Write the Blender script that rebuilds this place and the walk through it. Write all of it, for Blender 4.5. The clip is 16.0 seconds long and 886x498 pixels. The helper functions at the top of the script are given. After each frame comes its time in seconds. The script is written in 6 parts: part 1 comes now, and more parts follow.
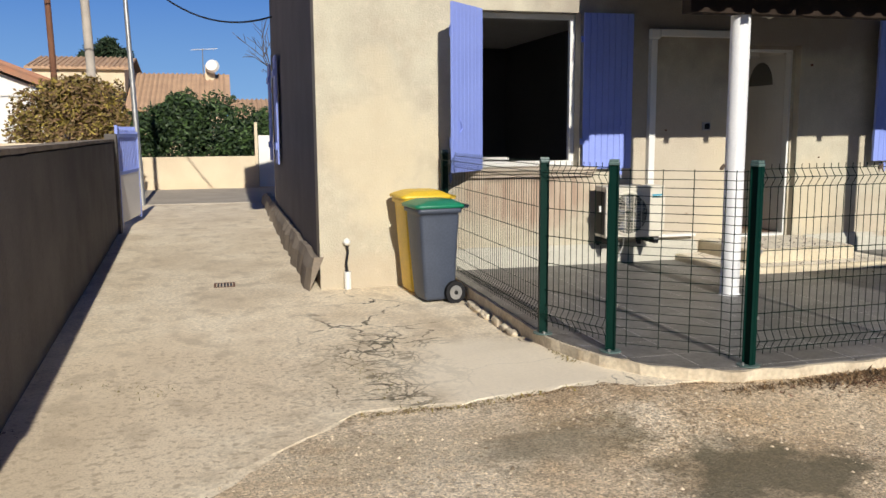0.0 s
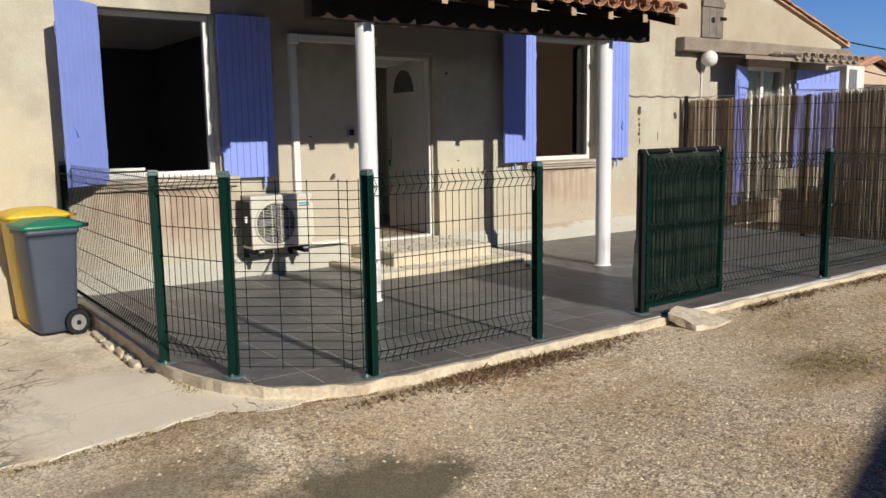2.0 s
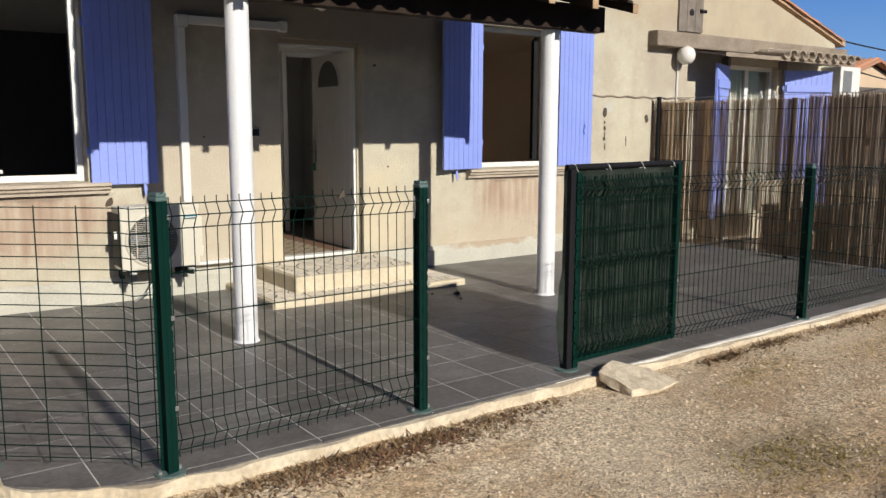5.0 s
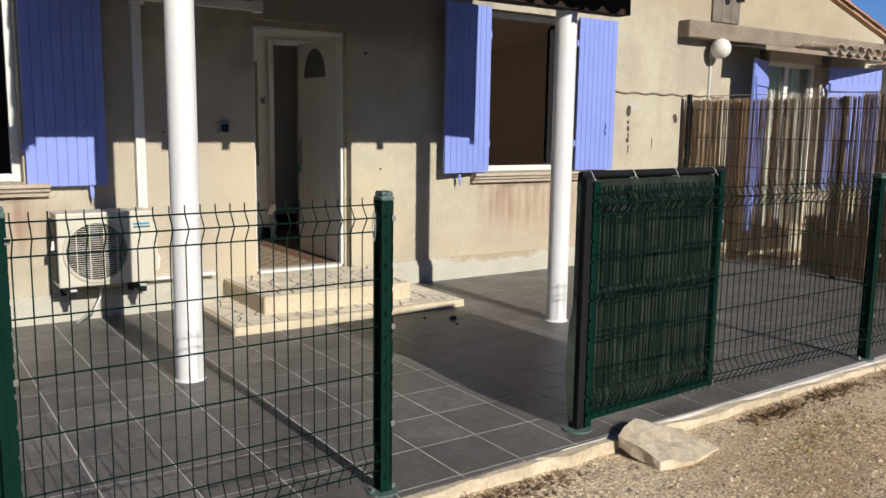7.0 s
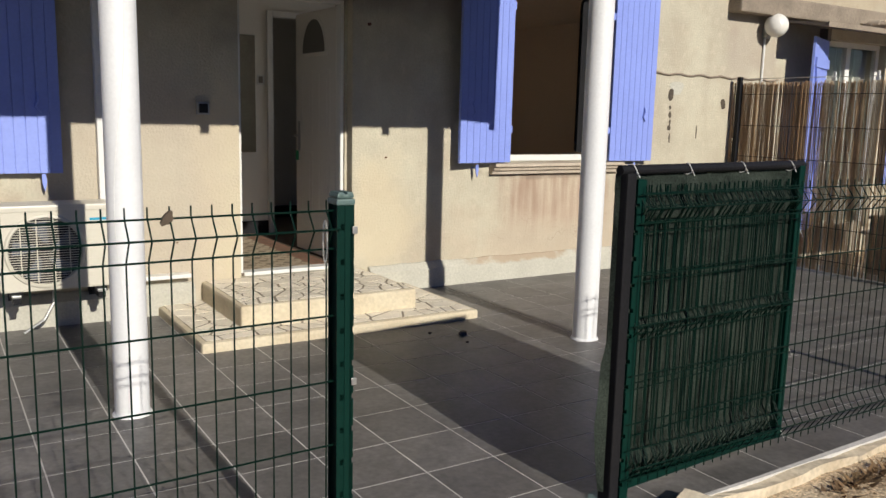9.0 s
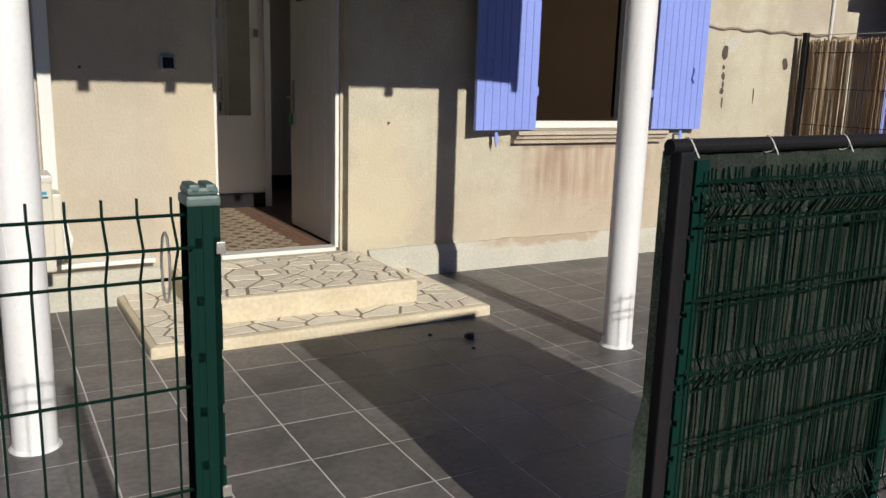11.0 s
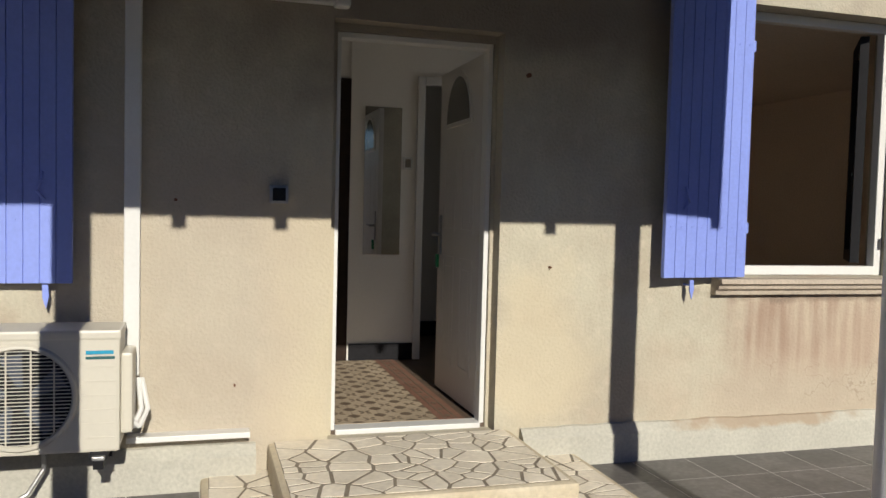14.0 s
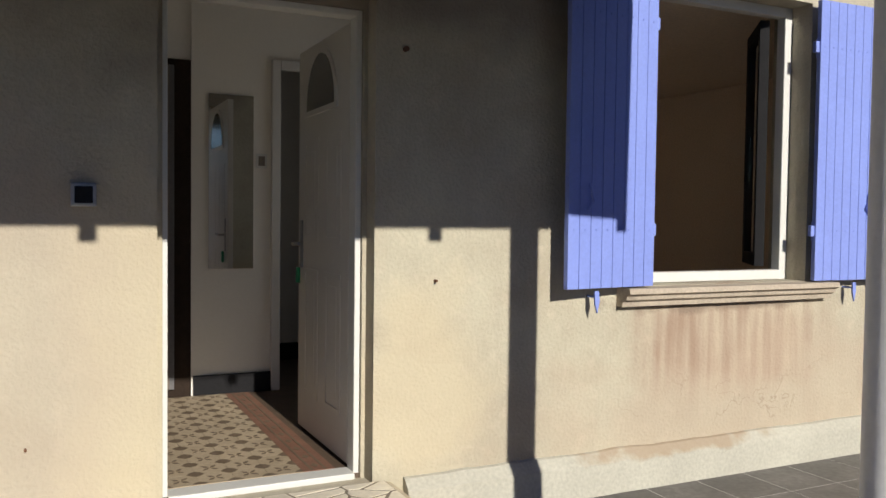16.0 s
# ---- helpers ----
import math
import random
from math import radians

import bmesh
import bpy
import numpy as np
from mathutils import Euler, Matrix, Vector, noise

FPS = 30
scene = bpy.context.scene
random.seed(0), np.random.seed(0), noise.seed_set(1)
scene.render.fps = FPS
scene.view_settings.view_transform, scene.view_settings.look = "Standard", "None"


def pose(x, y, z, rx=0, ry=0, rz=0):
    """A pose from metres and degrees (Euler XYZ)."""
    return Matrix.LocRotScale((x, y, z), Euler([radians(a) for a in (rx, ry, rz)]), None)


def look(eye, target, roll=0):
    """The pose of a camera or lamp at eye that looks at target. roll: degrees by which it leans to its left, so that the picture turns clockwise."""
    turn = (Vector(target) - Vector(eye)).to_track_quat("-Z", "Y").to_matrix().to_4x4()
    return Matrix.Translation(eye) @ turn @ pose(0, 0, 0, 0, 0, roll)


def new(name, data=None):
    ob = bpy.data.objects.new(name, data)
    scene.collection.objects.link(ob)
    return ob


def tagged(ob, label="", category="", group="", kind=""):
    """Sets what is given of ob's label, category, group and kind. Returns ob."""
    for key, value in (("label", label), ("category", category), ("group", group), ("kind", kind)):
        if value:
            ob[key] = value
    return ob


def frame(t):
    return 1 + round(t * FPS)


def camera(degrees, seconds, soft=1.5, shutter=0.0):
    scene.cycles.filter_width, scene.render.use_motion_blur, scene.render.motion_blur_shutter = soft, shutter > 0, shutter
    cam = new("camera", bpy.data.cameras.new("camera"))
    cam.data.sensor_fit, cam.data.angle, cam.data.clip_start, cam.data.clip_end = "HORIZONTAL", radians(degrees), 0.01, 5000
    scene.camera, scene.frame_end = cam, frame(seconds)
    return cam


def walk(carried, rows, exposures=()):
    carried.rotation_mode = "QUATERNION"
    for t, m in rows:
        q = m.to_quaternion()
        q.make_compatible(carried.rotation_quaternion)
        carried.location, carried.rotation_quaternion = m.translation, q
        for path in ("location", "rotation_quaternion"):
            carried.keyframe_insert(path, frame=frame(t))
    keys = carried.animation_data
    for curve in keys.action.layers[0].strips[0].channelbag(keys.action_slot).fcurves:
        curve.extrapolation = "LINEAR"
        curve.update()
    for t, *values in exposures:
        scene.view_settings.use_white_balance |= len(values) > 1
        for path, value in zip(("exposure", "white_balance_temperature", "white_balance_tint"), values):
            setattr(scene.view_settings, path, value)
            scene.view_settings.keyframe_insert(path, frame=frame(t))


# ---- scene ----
cam = camera(56.4, 16.0)
METRES, EYE, TILT, LEAN, TURN = 6.9, 1.725, 0.0, 0.0, -14.5
EXPOSURES = [(0.0, 0.07), (1.5, -0.03), (3.0, 0.03), (4.0, 0.07), (8.0, -0.03), (10.5, -0.07), (11.0, -0.10), (12.5, -0.25), (13.5, -0.22), (14.5, -0.05), (16.0, -0.03)]
ROWS = [
    (0.0, 0.0, 0.0, 0.0, -0.05, -8.11, 0.38),
    (0.5, 0.0114, 0.0005, 0.0003, -6.58, -8.04, 0.59),
    (1.0, 0.0281, 0.0143, 0.0008, -14.09, -8.11, 0.82),
    (1.5, 0.0469, 0.0238, 0.0017, -19.02, -8.19, 0.96),
    (2.0, 0.0735, 0.0304, 0.0038, -21.08, -8.09, 0.91),
    (2.5, 0.1013, 0.0398, 0.0058, -21.39, -8.13, 0.7),
    (3.0, 0.1262, 0.06, 0.0077, -21.55, -8.26, 0.35),
    (3.5, 0.1543, 0.084, 0.0119, -21.64, -8.34, 0.31),
    (4.0, 0.1864, 0.1105, 0.0134, -21.61, -8.39, 0.19),
    (6.5, 0.291, 0.2578, 0.0111, -19.99, -8.47, -0.78),
    (7.0, 0.3127, 0.2917, 0.0095, -19.63, -8.41, -0.84),
    (7.5, 0.3323, 0.3169, 0.0122, -19.03, -8.38, -0.86),
    (8.0, 0.3452, 0.3468, 0.0099, -18.08, -8.34, -1.04),
    (10.5, 0.4247, 0.4987, 0.0008, -16.36, -11.51, -1.47),
    (11.0, 0.4370, 0.5258, -0.0001, -14.81, -11.76, -1.68),
    (11.5, 0.4380, 0.5505, 0.0021, -11.94, -5.29, -1.81),
    (12.0, 0.4426, 0.5708, 0.0020, -8.10, -2.15, -1.39),
    (12.5, 0.4549, 0.5951, 0.0014, -3.15, -2.47, -1.47),
    (13.0, 0.4681, 0.6158, -0.0016, -2.24, -2.58, -1.51),
    (13.5, 0.4731, 0.6487, -0.0025, -2.38, -2.74, -1.46),
    (14.0, 0.4899, 0.6877, -0.0017, -1.80, -2.85, -1.46),
    (14.5, 0.5005, 0.7191, -0.0005, -1.64, -2.86, -1.39),
    (15.0, 0.5008, 0.7479, -0.0049, -1.71, -2.68, -1.39),
    (15.5, 0.4943, 0.7807, -0.0056, -4.59, -2.63, -1.60),
    (16.0, 0.4945, 0.7990, -0.0054, -11.25, -2.11, -0.70),
]
walk(cam, [(t, pose(0, 0, EYE, TILT, LEAN, TURN) @ pose(METRES * x, METRES * y, METRES * z, 90 + pitch, roll, yaw)) for t, x, y, z, yaw, pitch, roll in ROWS], EXPOSURES)

# ---- world, sun ----
SUN_EL = radians(26.3)
world = bpy.data.worlds.new("sky")
scene.world = world
world.use_nodes = True
wn = world.node_tree.nodes
sky = wn.new("ShaderNodeTexSky")
sky.sky_type, sky.sun_disc, sky.sun_elevation, sky.sun_rotation = "NISHITA", False, SUN_EL, radians(180.6)
sky.air_density, sky.dust_density, sky.ozone_density, sky.altitude = 1.0, 0.0, 1.5, 1500
wn["Background"].inputs["Strength"].default_value = 0.046
deep = wn.new("ShaderNodeHueSaturation")
deep.inputs["Saturation"].default_value, deep.inputs["Hue"].default_value = 1.4, 0.525
world.node_tree.links.new(sky.outputs["Color"], deep.inputs["Color"])
world.node_tree.links.new(deep.outputs["Color"], wn["Background"].inputs["Color"])
sun = new("sun", bpy.data.lights.new("sun", "SUN"))
sun.data.energy, sun.data.angle, sun.data.color = 5.0, radians(0.55), (1.0, 0.94, 0.84)
# added lamp to brighten the hall, set in an invented opening
hall_fill = new("hall_fill_light", bpy.data.lights.new("hall_fill_light", "AREA"))
hall_fill.data.shape, hall_fill.data.size, hall_fill.data.size_y = "RECTANGLE", 0.86, 1.16
hall_fill.data.energy, hall_fill.data.color = 1.3, (0.93, 0.96, 1.0)
hall_fill.matrix_world = look((6.80, 8.95, 1.95), (5.0, 8.95, 1.95))
sun.matrix_world = look((0, 0, 10), Vector((0, 0, 10)) + Vector((-0.01, 1.0, -math.tan(SUN_EL))))


# ---- materials ----
def material(name, base, rough=0.8, metal=0.0, dark=None, scale=3.0, amount=0.5, grain=60.0, bump=0.15, fine=0.12, island=0.0, extra=None, local=False):
    """Base colour mottled at two scales, with a fine relief."""
    m = bpy.data.materials.new(name)
    m.use_nodes = True
    t = m.node_tree
    n, l = t.nodes, t.links
    b = n["Principled BSDF"]
    b.inputs["Roughness"].default_value, b.inputs["Metallic"].default_value = rough, metal
    if local:
        pos = n.new("ShaderNodeTexCoord").outputs["Object"]
    else:
        pos = n.new("ShaderNodeNewGeometry").outputs["Position"]
    big = n.new("ShaderNodeTexNoise")
    big.inputs["Scale"].default_value, big.inputs["Detail"].default_value = scale, 8
    small = n.new("ShaderNodeTexNoise")
    small.inputs["Scale"].default_value, small.inputs["Detail"].default_value = grain, 5
    l.new(pos, big.inputs["Vector"])
    l.new(pos, small.inputs["Vector"])
    ramp = n.new("ShaderNodeMapRange")
    ramp.inputs["From Min"].default_value, ramp.inputs["From Max"].default_value = 0.35, 0.68
    ramp.inputs["To Max"].default_value = amount
    l.new(big.outputs["Fac"], ramp.inputs["Value"])
    mix = n.new("ShaderNodeMix")
    mix.data_type = "RGBA"
    d = dark or tuple(c * 0.6 for c in base)
    mix.inputs["A"].default_value, mix.inputs["B"].default_value = (*base, 1), (*d, 1)
    l.new(ramp.outputs["Result"], mix.inputs["Factor"])
    col = mix.outputs["Result"]
    hsv = n.new("ShaderNodeHueSaturation")
    val = n.new("ShaderNodeMapRange")
    val.inputs["From Min"].default_value, val.inputs["From Max"].default_value = 0.25, 0.75
    val.inputs["To Min"].default_value, val.inputs["To Max"].default_value = 1 - fine, 1 + fine
    l.new(small.outputs["Fac"], val.inputs["Value"])
    l.new(val.outputs["Result"], hsv.inputs["Value"])
    l.new(col, hsv.inputs["Color"])
    col = hsv.outputs["Color"]
    if island:
        h2 = n.new("ShaderNodeHueSaturation")
        info = n.new("ShaderNodeObjectInfo")
        geo = n.new("ShaderNodeNewGeometry")
        add = n.new("ShaderNodeMath")
        add.operation = "ADD"
        fr = n.new("ShaderNodeMath")
        fr.operation = "FRACT"
        v2 = n.new("ShaderNodeMapRange")
        v2.inputs["To Min"].default_value, v2.inputs["To Max"].default_value = 1 - island, 1 + island
        l.new(info.outputs["Random"], add.inputs[0])
        l.new(geo.outputs["Random Per Island"], add.inputs[1])
        l.new(add.outputs[0], fr.inputs[0])
        l.new(fr.outputs[0], v2.inputs["Value"])
        l.new(v2.outputs["Result"], h2.inputs["Value"])
        l.new(col, h2.inputs["Color"])
        col = h2.outputs["Color"]
    if extra:
        col = extra(t, pos, col, b)
    l.new(col, b.inputs["Base Color"])
    if bump:
        bp = n.new("ShaderNodeBump")
        bp.inputs["Strength"].default_value, bp.inputs["Distance"].default_value = bump, 0.01
        l.new(small.outputs["Fac"], bp.inputs["Height"])
        l.new(bp.outputs["Normal"], b.inputs["Normal"])
    return m


def blot(t, pos, centre, size, ragged=0.5, freq=4.0):
    """A mask that is 1 inside an uneven patch round a place."""
    n, l = t.nodes, t.links
    sub = n.new("ShaderNodeVectorMath")
    sub.operation = "SUBTRACT"
    sub.inputs[1].default_value = centre
    l.new(pos, sub.inputs[0])
    div = n.new("ShaderNodeVectorMath")
    div.operation = "DIVIDE"
    div.inputs[1].default_value = size
    l.new(sub.outputs[0], div.inputs[0])
    ln = n.new("ShaderNodeVectorMath")
    ln.operation = "LENGTH"
    l.new(div.outputs[0], ln.inputs[0])
    ns = n.new("ShaderNodeTexNoise")
    ns.inputs["Scale"].default_value, ns.inputs["Detail"].default_value = freq, 6
    l.new(pos, ns.inputs["Vector"])
    mad = n.new("ShaderNodeMath")
    mad.operation = "MULTIPLY_ADD"
    mad.inputs[1].default_value, mad.inputs[2].default_value = ragged * 4, -ragged * 2
    l.new(ns.outputs["Fac"], mad.inputs[0])
    add = n.new("ShaderNodeMath")
    add.operation = "ADD"
    l.new(ln.outputs["Value"], add.inputs[0])
    l.new(mad.outputs[0], add.inputs[1])
    r = n.new("ShaderNodeMapRange")
    r.inputs["From Min"].default_value, r.inputs["From Max"].default_value = 1.15, 0.65
    l.new(add.outputs[0], r.inputs["Value"])
    return r.outputs["Result"]


def tint(t, col, mask, colour, amount):
    n, l = t.nodes, t.links
    f = n.new("ShaderNodeMath")
    f.operation = "MULTIPLY"
    f.inputs[1].default_value = amount
    l.new(mask, f.inputs[0])
    mx = n.new("ShaderNodeMix")
    mx.data_type = "RGBA"
    mx.inputs["B"].default_value = (*colour, 1)
    l.new(f.outputs[0], mx.inputs["Factor"])
    l.new(col, mx.inputs["A"])
    return mx.outputs["Result"]


def stretched(t, pos, factors, scale, lo, hi):
    n, l = t.nodes, t.links
    mul = n.new("ShaderNodeVectorMath")
    mul.operation = "MULTIPLY"
    mul.inputs[1].default_value = factors
    l.new(pos, mul.inputs[0])
    ns = n.new("ShaderNodeTexNoise")
    ns.inputs["Scale"].default_value, ns.inputs["Detail"].default_value = scale, 6
    l.new(mul.outputs[0], ns.inputs["Vector"])
    r = n.new("ShaderNodeMapRange")
    r.inputs["From Min"].default_value, r.inputs["From Max"].default_value = lo, hi
    l.new(ns.outputs["Fac"], r.inputs["Value"])
    return r.outputs["Result"]


def times(t, a, b):
    m = t.nodes.new("ShaderNodeMath")
    m.operation = "MULTIPLY"
    t.links.new(a, m.inputs[0])
    t.links.new(b, m.inputs[1])
    return m.outputs[0]


def wall_stains_and_shade(t, pos, col, b):
    col = tint(t, col, n_speck(t, pos, 5, 0.48, 0.70), (0.40, 0.335, 0.25), 0.4)
    col = tint(t, col, n_speck(t, pos, 13, 0.55, 0.75), (0.62, 0.55, 0.43), 0.35)
    col = tint(t, col, stretched(t, pos, (5, 5, 0.5), 1.3, 0.52, 0.75), (0.38, 0.32, 0.25), 0.3)
    n, l = t.nodes, t.links
    v = n.new("ShaderNodeTexVoronoi")
    v.feature = "DISTANCE_TO_EDGE"
    v.inputs["Scale"].default_value = 3.2
    nz = n.new("ShaderNodeTexNoise")
    nz.inputs["Scale"].default_value, nz.inputs["Detail"].default_value = 4, 6
    l.new(pos, nz.inputs["Vector"])
    ma = n.new("ShaderNodeVectorMath")
    ma.operation = "MULTIPLY_ADD"
    ma.inputs[1].default_value = (0.5, 0.5, 0.5)
    l.new(nz.outputs["Color"], ma.inputs[0])
    l.new(pos, ma.inputs[2])
    l.new(ma.outputs[0], v.inputs["Vector"])
    r = n.new("ShaderNodeMapRange")
    r.inputs["From Min"].default_value, r.inputs["From Max"].default_value = 0.012, 0.004
    l.new(v.outputs["Distance"], r.inputs["Value"])
    col = tint(t, col, times(t, times(t, r.outputs["Result"], n_speck(t, pos, 3, 0.5, 0.6)), blot(t, pos, (8.2, 7.7, 0.75), (1.4, 0.5, 0.3), 0.5, 3)), (0.22, 0.17, 0.12), 0.7)
    streaks = stretched(t, pos, (9, 9, 0.7), 1.5, 0.40, 0.62)
    for x in (2.9, 7.95):
        m = blot(t, pos, (x, 7.7, 1.08), (0.72, 0.5, 0.32), 0.25, 3)
        col = tint(t, col, m, (0.47, 0.31, 0.22), 0.35)
        col = tint(t, col, times(t, m, streaks), (0.30, 0.20, 0.145), 0.7)
        col = tint(t, col, blot(t, pos, (x, 7.7, 1.27), (0.66, 0.5, 0.05), 0.6, 6), (0.22, 0.17, 0.13), 0.7)
    for x, z, a, c in ((4.95, 1.1, 0.25, 0.9), (6.15, 0.95, 0.3, 0.5), (1.4, 1.6, 0.6, 0.7)):
        col = tint(t, col, blot(t, pos, (x, 7.7, z), (a, 0.5, c), 0.45, 2.5), (0.58, 0.50, 0.35), 0.6)
    # porch shade and some grime, put into the colour of the upper wall
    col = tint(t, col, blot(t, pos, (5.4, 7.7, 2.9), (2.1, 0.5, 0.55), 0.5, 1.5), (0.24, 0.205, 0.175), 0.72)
    col = tint(t, col, blot(t, pos, (9.2, 7.7, 0.75), (2.6, 0.5, 0.35), 0.45, 2), (0.46, 0.36, 0.27), 0.45)
    col = tint(t, col, blot(t, pos, (10.4, 7.7, 2.7), (0.5, 0.5, 0.6), 0.45, 3), (0.36, 0.30, 0.25), 0.5)
    col = tint(t, col, blot(t, pos, (12.0, 7.7, 3.3), (2.5, 0.5, 0.5), 0.5, 2), (0.38, 0.29, 0.19), 0.5)
    col = tint(t, col, blot(t, pos, (4.4, 7.7, 1.0), (0.6, 0.5, 1.1), 0.4, 2), (0.47, 0.40, 0.32), 0.5)
    col = tint(t, col, blot(t, pos, (1.3, 7.7, 0.35), (1.0, 0.5, 0.22), 0.4, 4), (0.45, 0.37, 0.27), 0.5)
    return col


def ground_stains(t, pos, col, b):
    col = tint(t, col, n_speck(t, pos, 110, 0.55, 0.64), (0.86, 0.77, 0.61), 0.8)
    col = tint(t, col, blot(t, pos, (0.0, 3.3, 0.25), (1.9, 1.4, 1), 0.6, 2.5), (0.86, 0.745, 0.565), 0.8)
    col = tint(t, col, n_speck(t, pos, 1.5, 0.46, 0.58), (0.60, 0.43, 0.245), 0.7)
    for x, y, a, c in ((5.3, 2.72, 0.5, 0.3), (0.9, 3.6, 1.0, 0.35)):
        col = tint(t, col, blot(t, pos, (x, y, 0.25), (a, c, 1), 0.5, 4), (0.19, 0.16, 0.085), 0.55)
    col = tint(t, col, n_speck(t, pos, 22, 0.50, 0.66), (0.29, 0.205, 0.12), 0.7)
    col = tint(t, col, n_speck(t, pos, 70, 0.54, 0.62), (0.15, 0.105, 0.06), 0.75)
    col = tint(t, col, blot(t, pos, (0.2, 3.2, 0.25), (1.4, 1.0, 1), 0.6, 2.5), (0.78, 0.665, 0.495), 0.45)
    col = tint(t, col, stretched(t, pos, (0.8, 1.6, 1), 0.9, 0.47, 0.62), (0.68, 0.555, 0.385), 0.5)
    col = tint(t, col, stretched(t, pos, (0.6, 1.8, 1), 1.7, 0.55, 0.68), (0.44, 0.30, 0.165), 0.6)
    col = grit(t, pos, grit(t, pos, col, 100, 0.36), 38, 0.09)
    for x, y, a, c, k in ((2.2, 2.95, 0.46, 0.34, 0.82), (1.5, 3.45, 0.5, 0.22, 0.5)):
        col = tint(t, col, blot(t, pos, (x, y, 0.25), (a, c, 1), 0.45, 4), (0.11, 0.097, 0.055), k)
    return col


def grit(t, pos, col, scale, spread):
    """Single stones, each lighter or darker than the next."""
    n, l = t.nodes, t.links
    v = n.new("ShaderNodeTexVoronoi")
    v.inputs["Scale"].default_value = scale
    l.new(pos, v.inputs["Vector"])
    sep = n.new("ShaderNodeSeparateColor")
    l.new(v.outputs["Color"], sep.inputs[0])
    r = n.new("ShaderNodeMapRange")
    r.inputs["To Min"].default_value, r.inputs["To Max"].default_value = 1 - spread, 1 + spread
    l.new(sep.outputs[0], r.inputs["Value"])
    h = n.new("ShaderNodeHueSaturation")
    l.new(r.outputs["Result"], h.inputs["Value"])
    l.new(col, h.inputs["Color"])
    return h.outputs["Color"]


def n_speck(t, pos, scale, lo, hi):
    n, l = t.nodes, t.links
    v = n.new("ShaderNodeTexNoise")
    v.inputs["Scale"].default_value, v.inputs["Detail"].default_value = scale, 2
    l.new(pos, v.inputs["Vector"])
    r = n.new("ShaderNodeMapRange")
    r.inputs["From Min"].default_value, r.inputs["From Max"].default_value = lo, hi
    l.new(v.outputs["Fac"], r.inputs["Value"])
    return r.outputs["Result"]


def cracks(t, pos, col, b):
    n, l = t.nodes, t.links
    ns = n.new("ShaderNodeTexNoise")
    ns.inputs["Scale"].default_value, ns.inputs["Detail"].default_value = 2.5, 6
    l.new(pos, ns.inputs["Vector"])
    mad = n.new("ShaderNodeVectorMath")
    mad.operation = "MULTIPLY_ADD"
    mad.inputs[1].default_value = (0.5, 0.5, 0.5)
    l.new(ns.outputs["Color"], mad.inputs[0])
    l.new(pos, mad.inputs[2])
    for scale, width, centre, size in ((1.6, 0.02, (1.0, 5.8, 0.25), (0.5, 1.9, 1)), (1.3, 0.012, (1.3, 4.6, 0.25), (1.2, 0.8, 1)), (5.0, 0.06, (0.95, 5.1, 0.25), (0.32, 0.95, 1)), (10, 0.10, (1.05, 4.65, 0.25), (0.32, 0.55, 1))):
        v = n.new("ShaderNodeTexVoronoi")
        v.feature = "DISTANCE_TO_EDGE"
        v.inputs["Scale"].default_value = scale
        l.new(mad.outputs[0], v.inputs["Vector"])
        r = n.new("ShaderNodeMapRange")
        r.inputs["From Min"].default_value, r.inputs["From Max"].default_value = width, width * 0.3
        l.new(v.outputs["Distance"], r.inputs["Value"])
        m = times(t, r.outputs["Result"], blot(t, pos, centre, size, 0.6, 3))
        m = times(t, m, n_speck(t, pos, 7, 0.36, 0.46))
        col = tint(t, col, m, (0.07, 0.06, 0.036), 0.97)
    col = tint(t, col, times(t, n_speck(t, pos, 38, 0.56, 0.64), blot(t, pos, (0.6, 4.9, 0.25), (0.9, 0.9, 1), 0.6, 3)), (0.30, 0.25, 0.17), 0.7)
    col = tint(t, col, blot(t, pos, (-0.6, 4.75, 0.25), (1.0, 1.7, 1), 0.6, 3), (0.80, 0.675, 0.495), 0.75)
    col = tint(t, col, times(t, n_speck(t, pos, 90, 0.52, 0.64), blot(t, pos, (-0.4, 4.0, 0.25), (1.3, 2.0, 1), 0.6, 3)), (0.40, 0.31, 0.205), 0.5)
    col = tint(t, col, times(t, n_speck(t, pos, 24, 0.54, 0.66), blot(t, pos, (-0.4, 4.0, 0.25), (1.3, 2.0, 1), 0.6, 3)), (0.38, 0.29, 0.19), 0.6)
    col = tint(t, col, n_speck(t, pos, 60, 0.60, 0.70), (0.42, 0.35, 0.25), 0.5)
    col = tint(t, col, stretched(t, pos, (1.0, 0.6, 1), 1.1, 0.50, 0.66), (0.56, 0.45, 0.31), 0.45)
    col = tint(t, col, stretched(t, pos, (1.0, 0.7, 1), 5.0, 0.54, 0.68), (0.42, 0.335, 0.23), 0.45)
    col = tint(t, col, blot(t, pos, (1.7, 4.75, 0.25), (0.75, 0.75, 1), 0.4, 2), (0.90, 0.81, 0.64), 0.7)
    return col


def plinth_stains(t, pos, col, b):
    return tint(t, col, blot(t, pos, (7.55, 7.65, 0.58), (0.62, 0.4, 0.05), 0.55, 7), (0.36, 0.27, 0.18), 0.75)


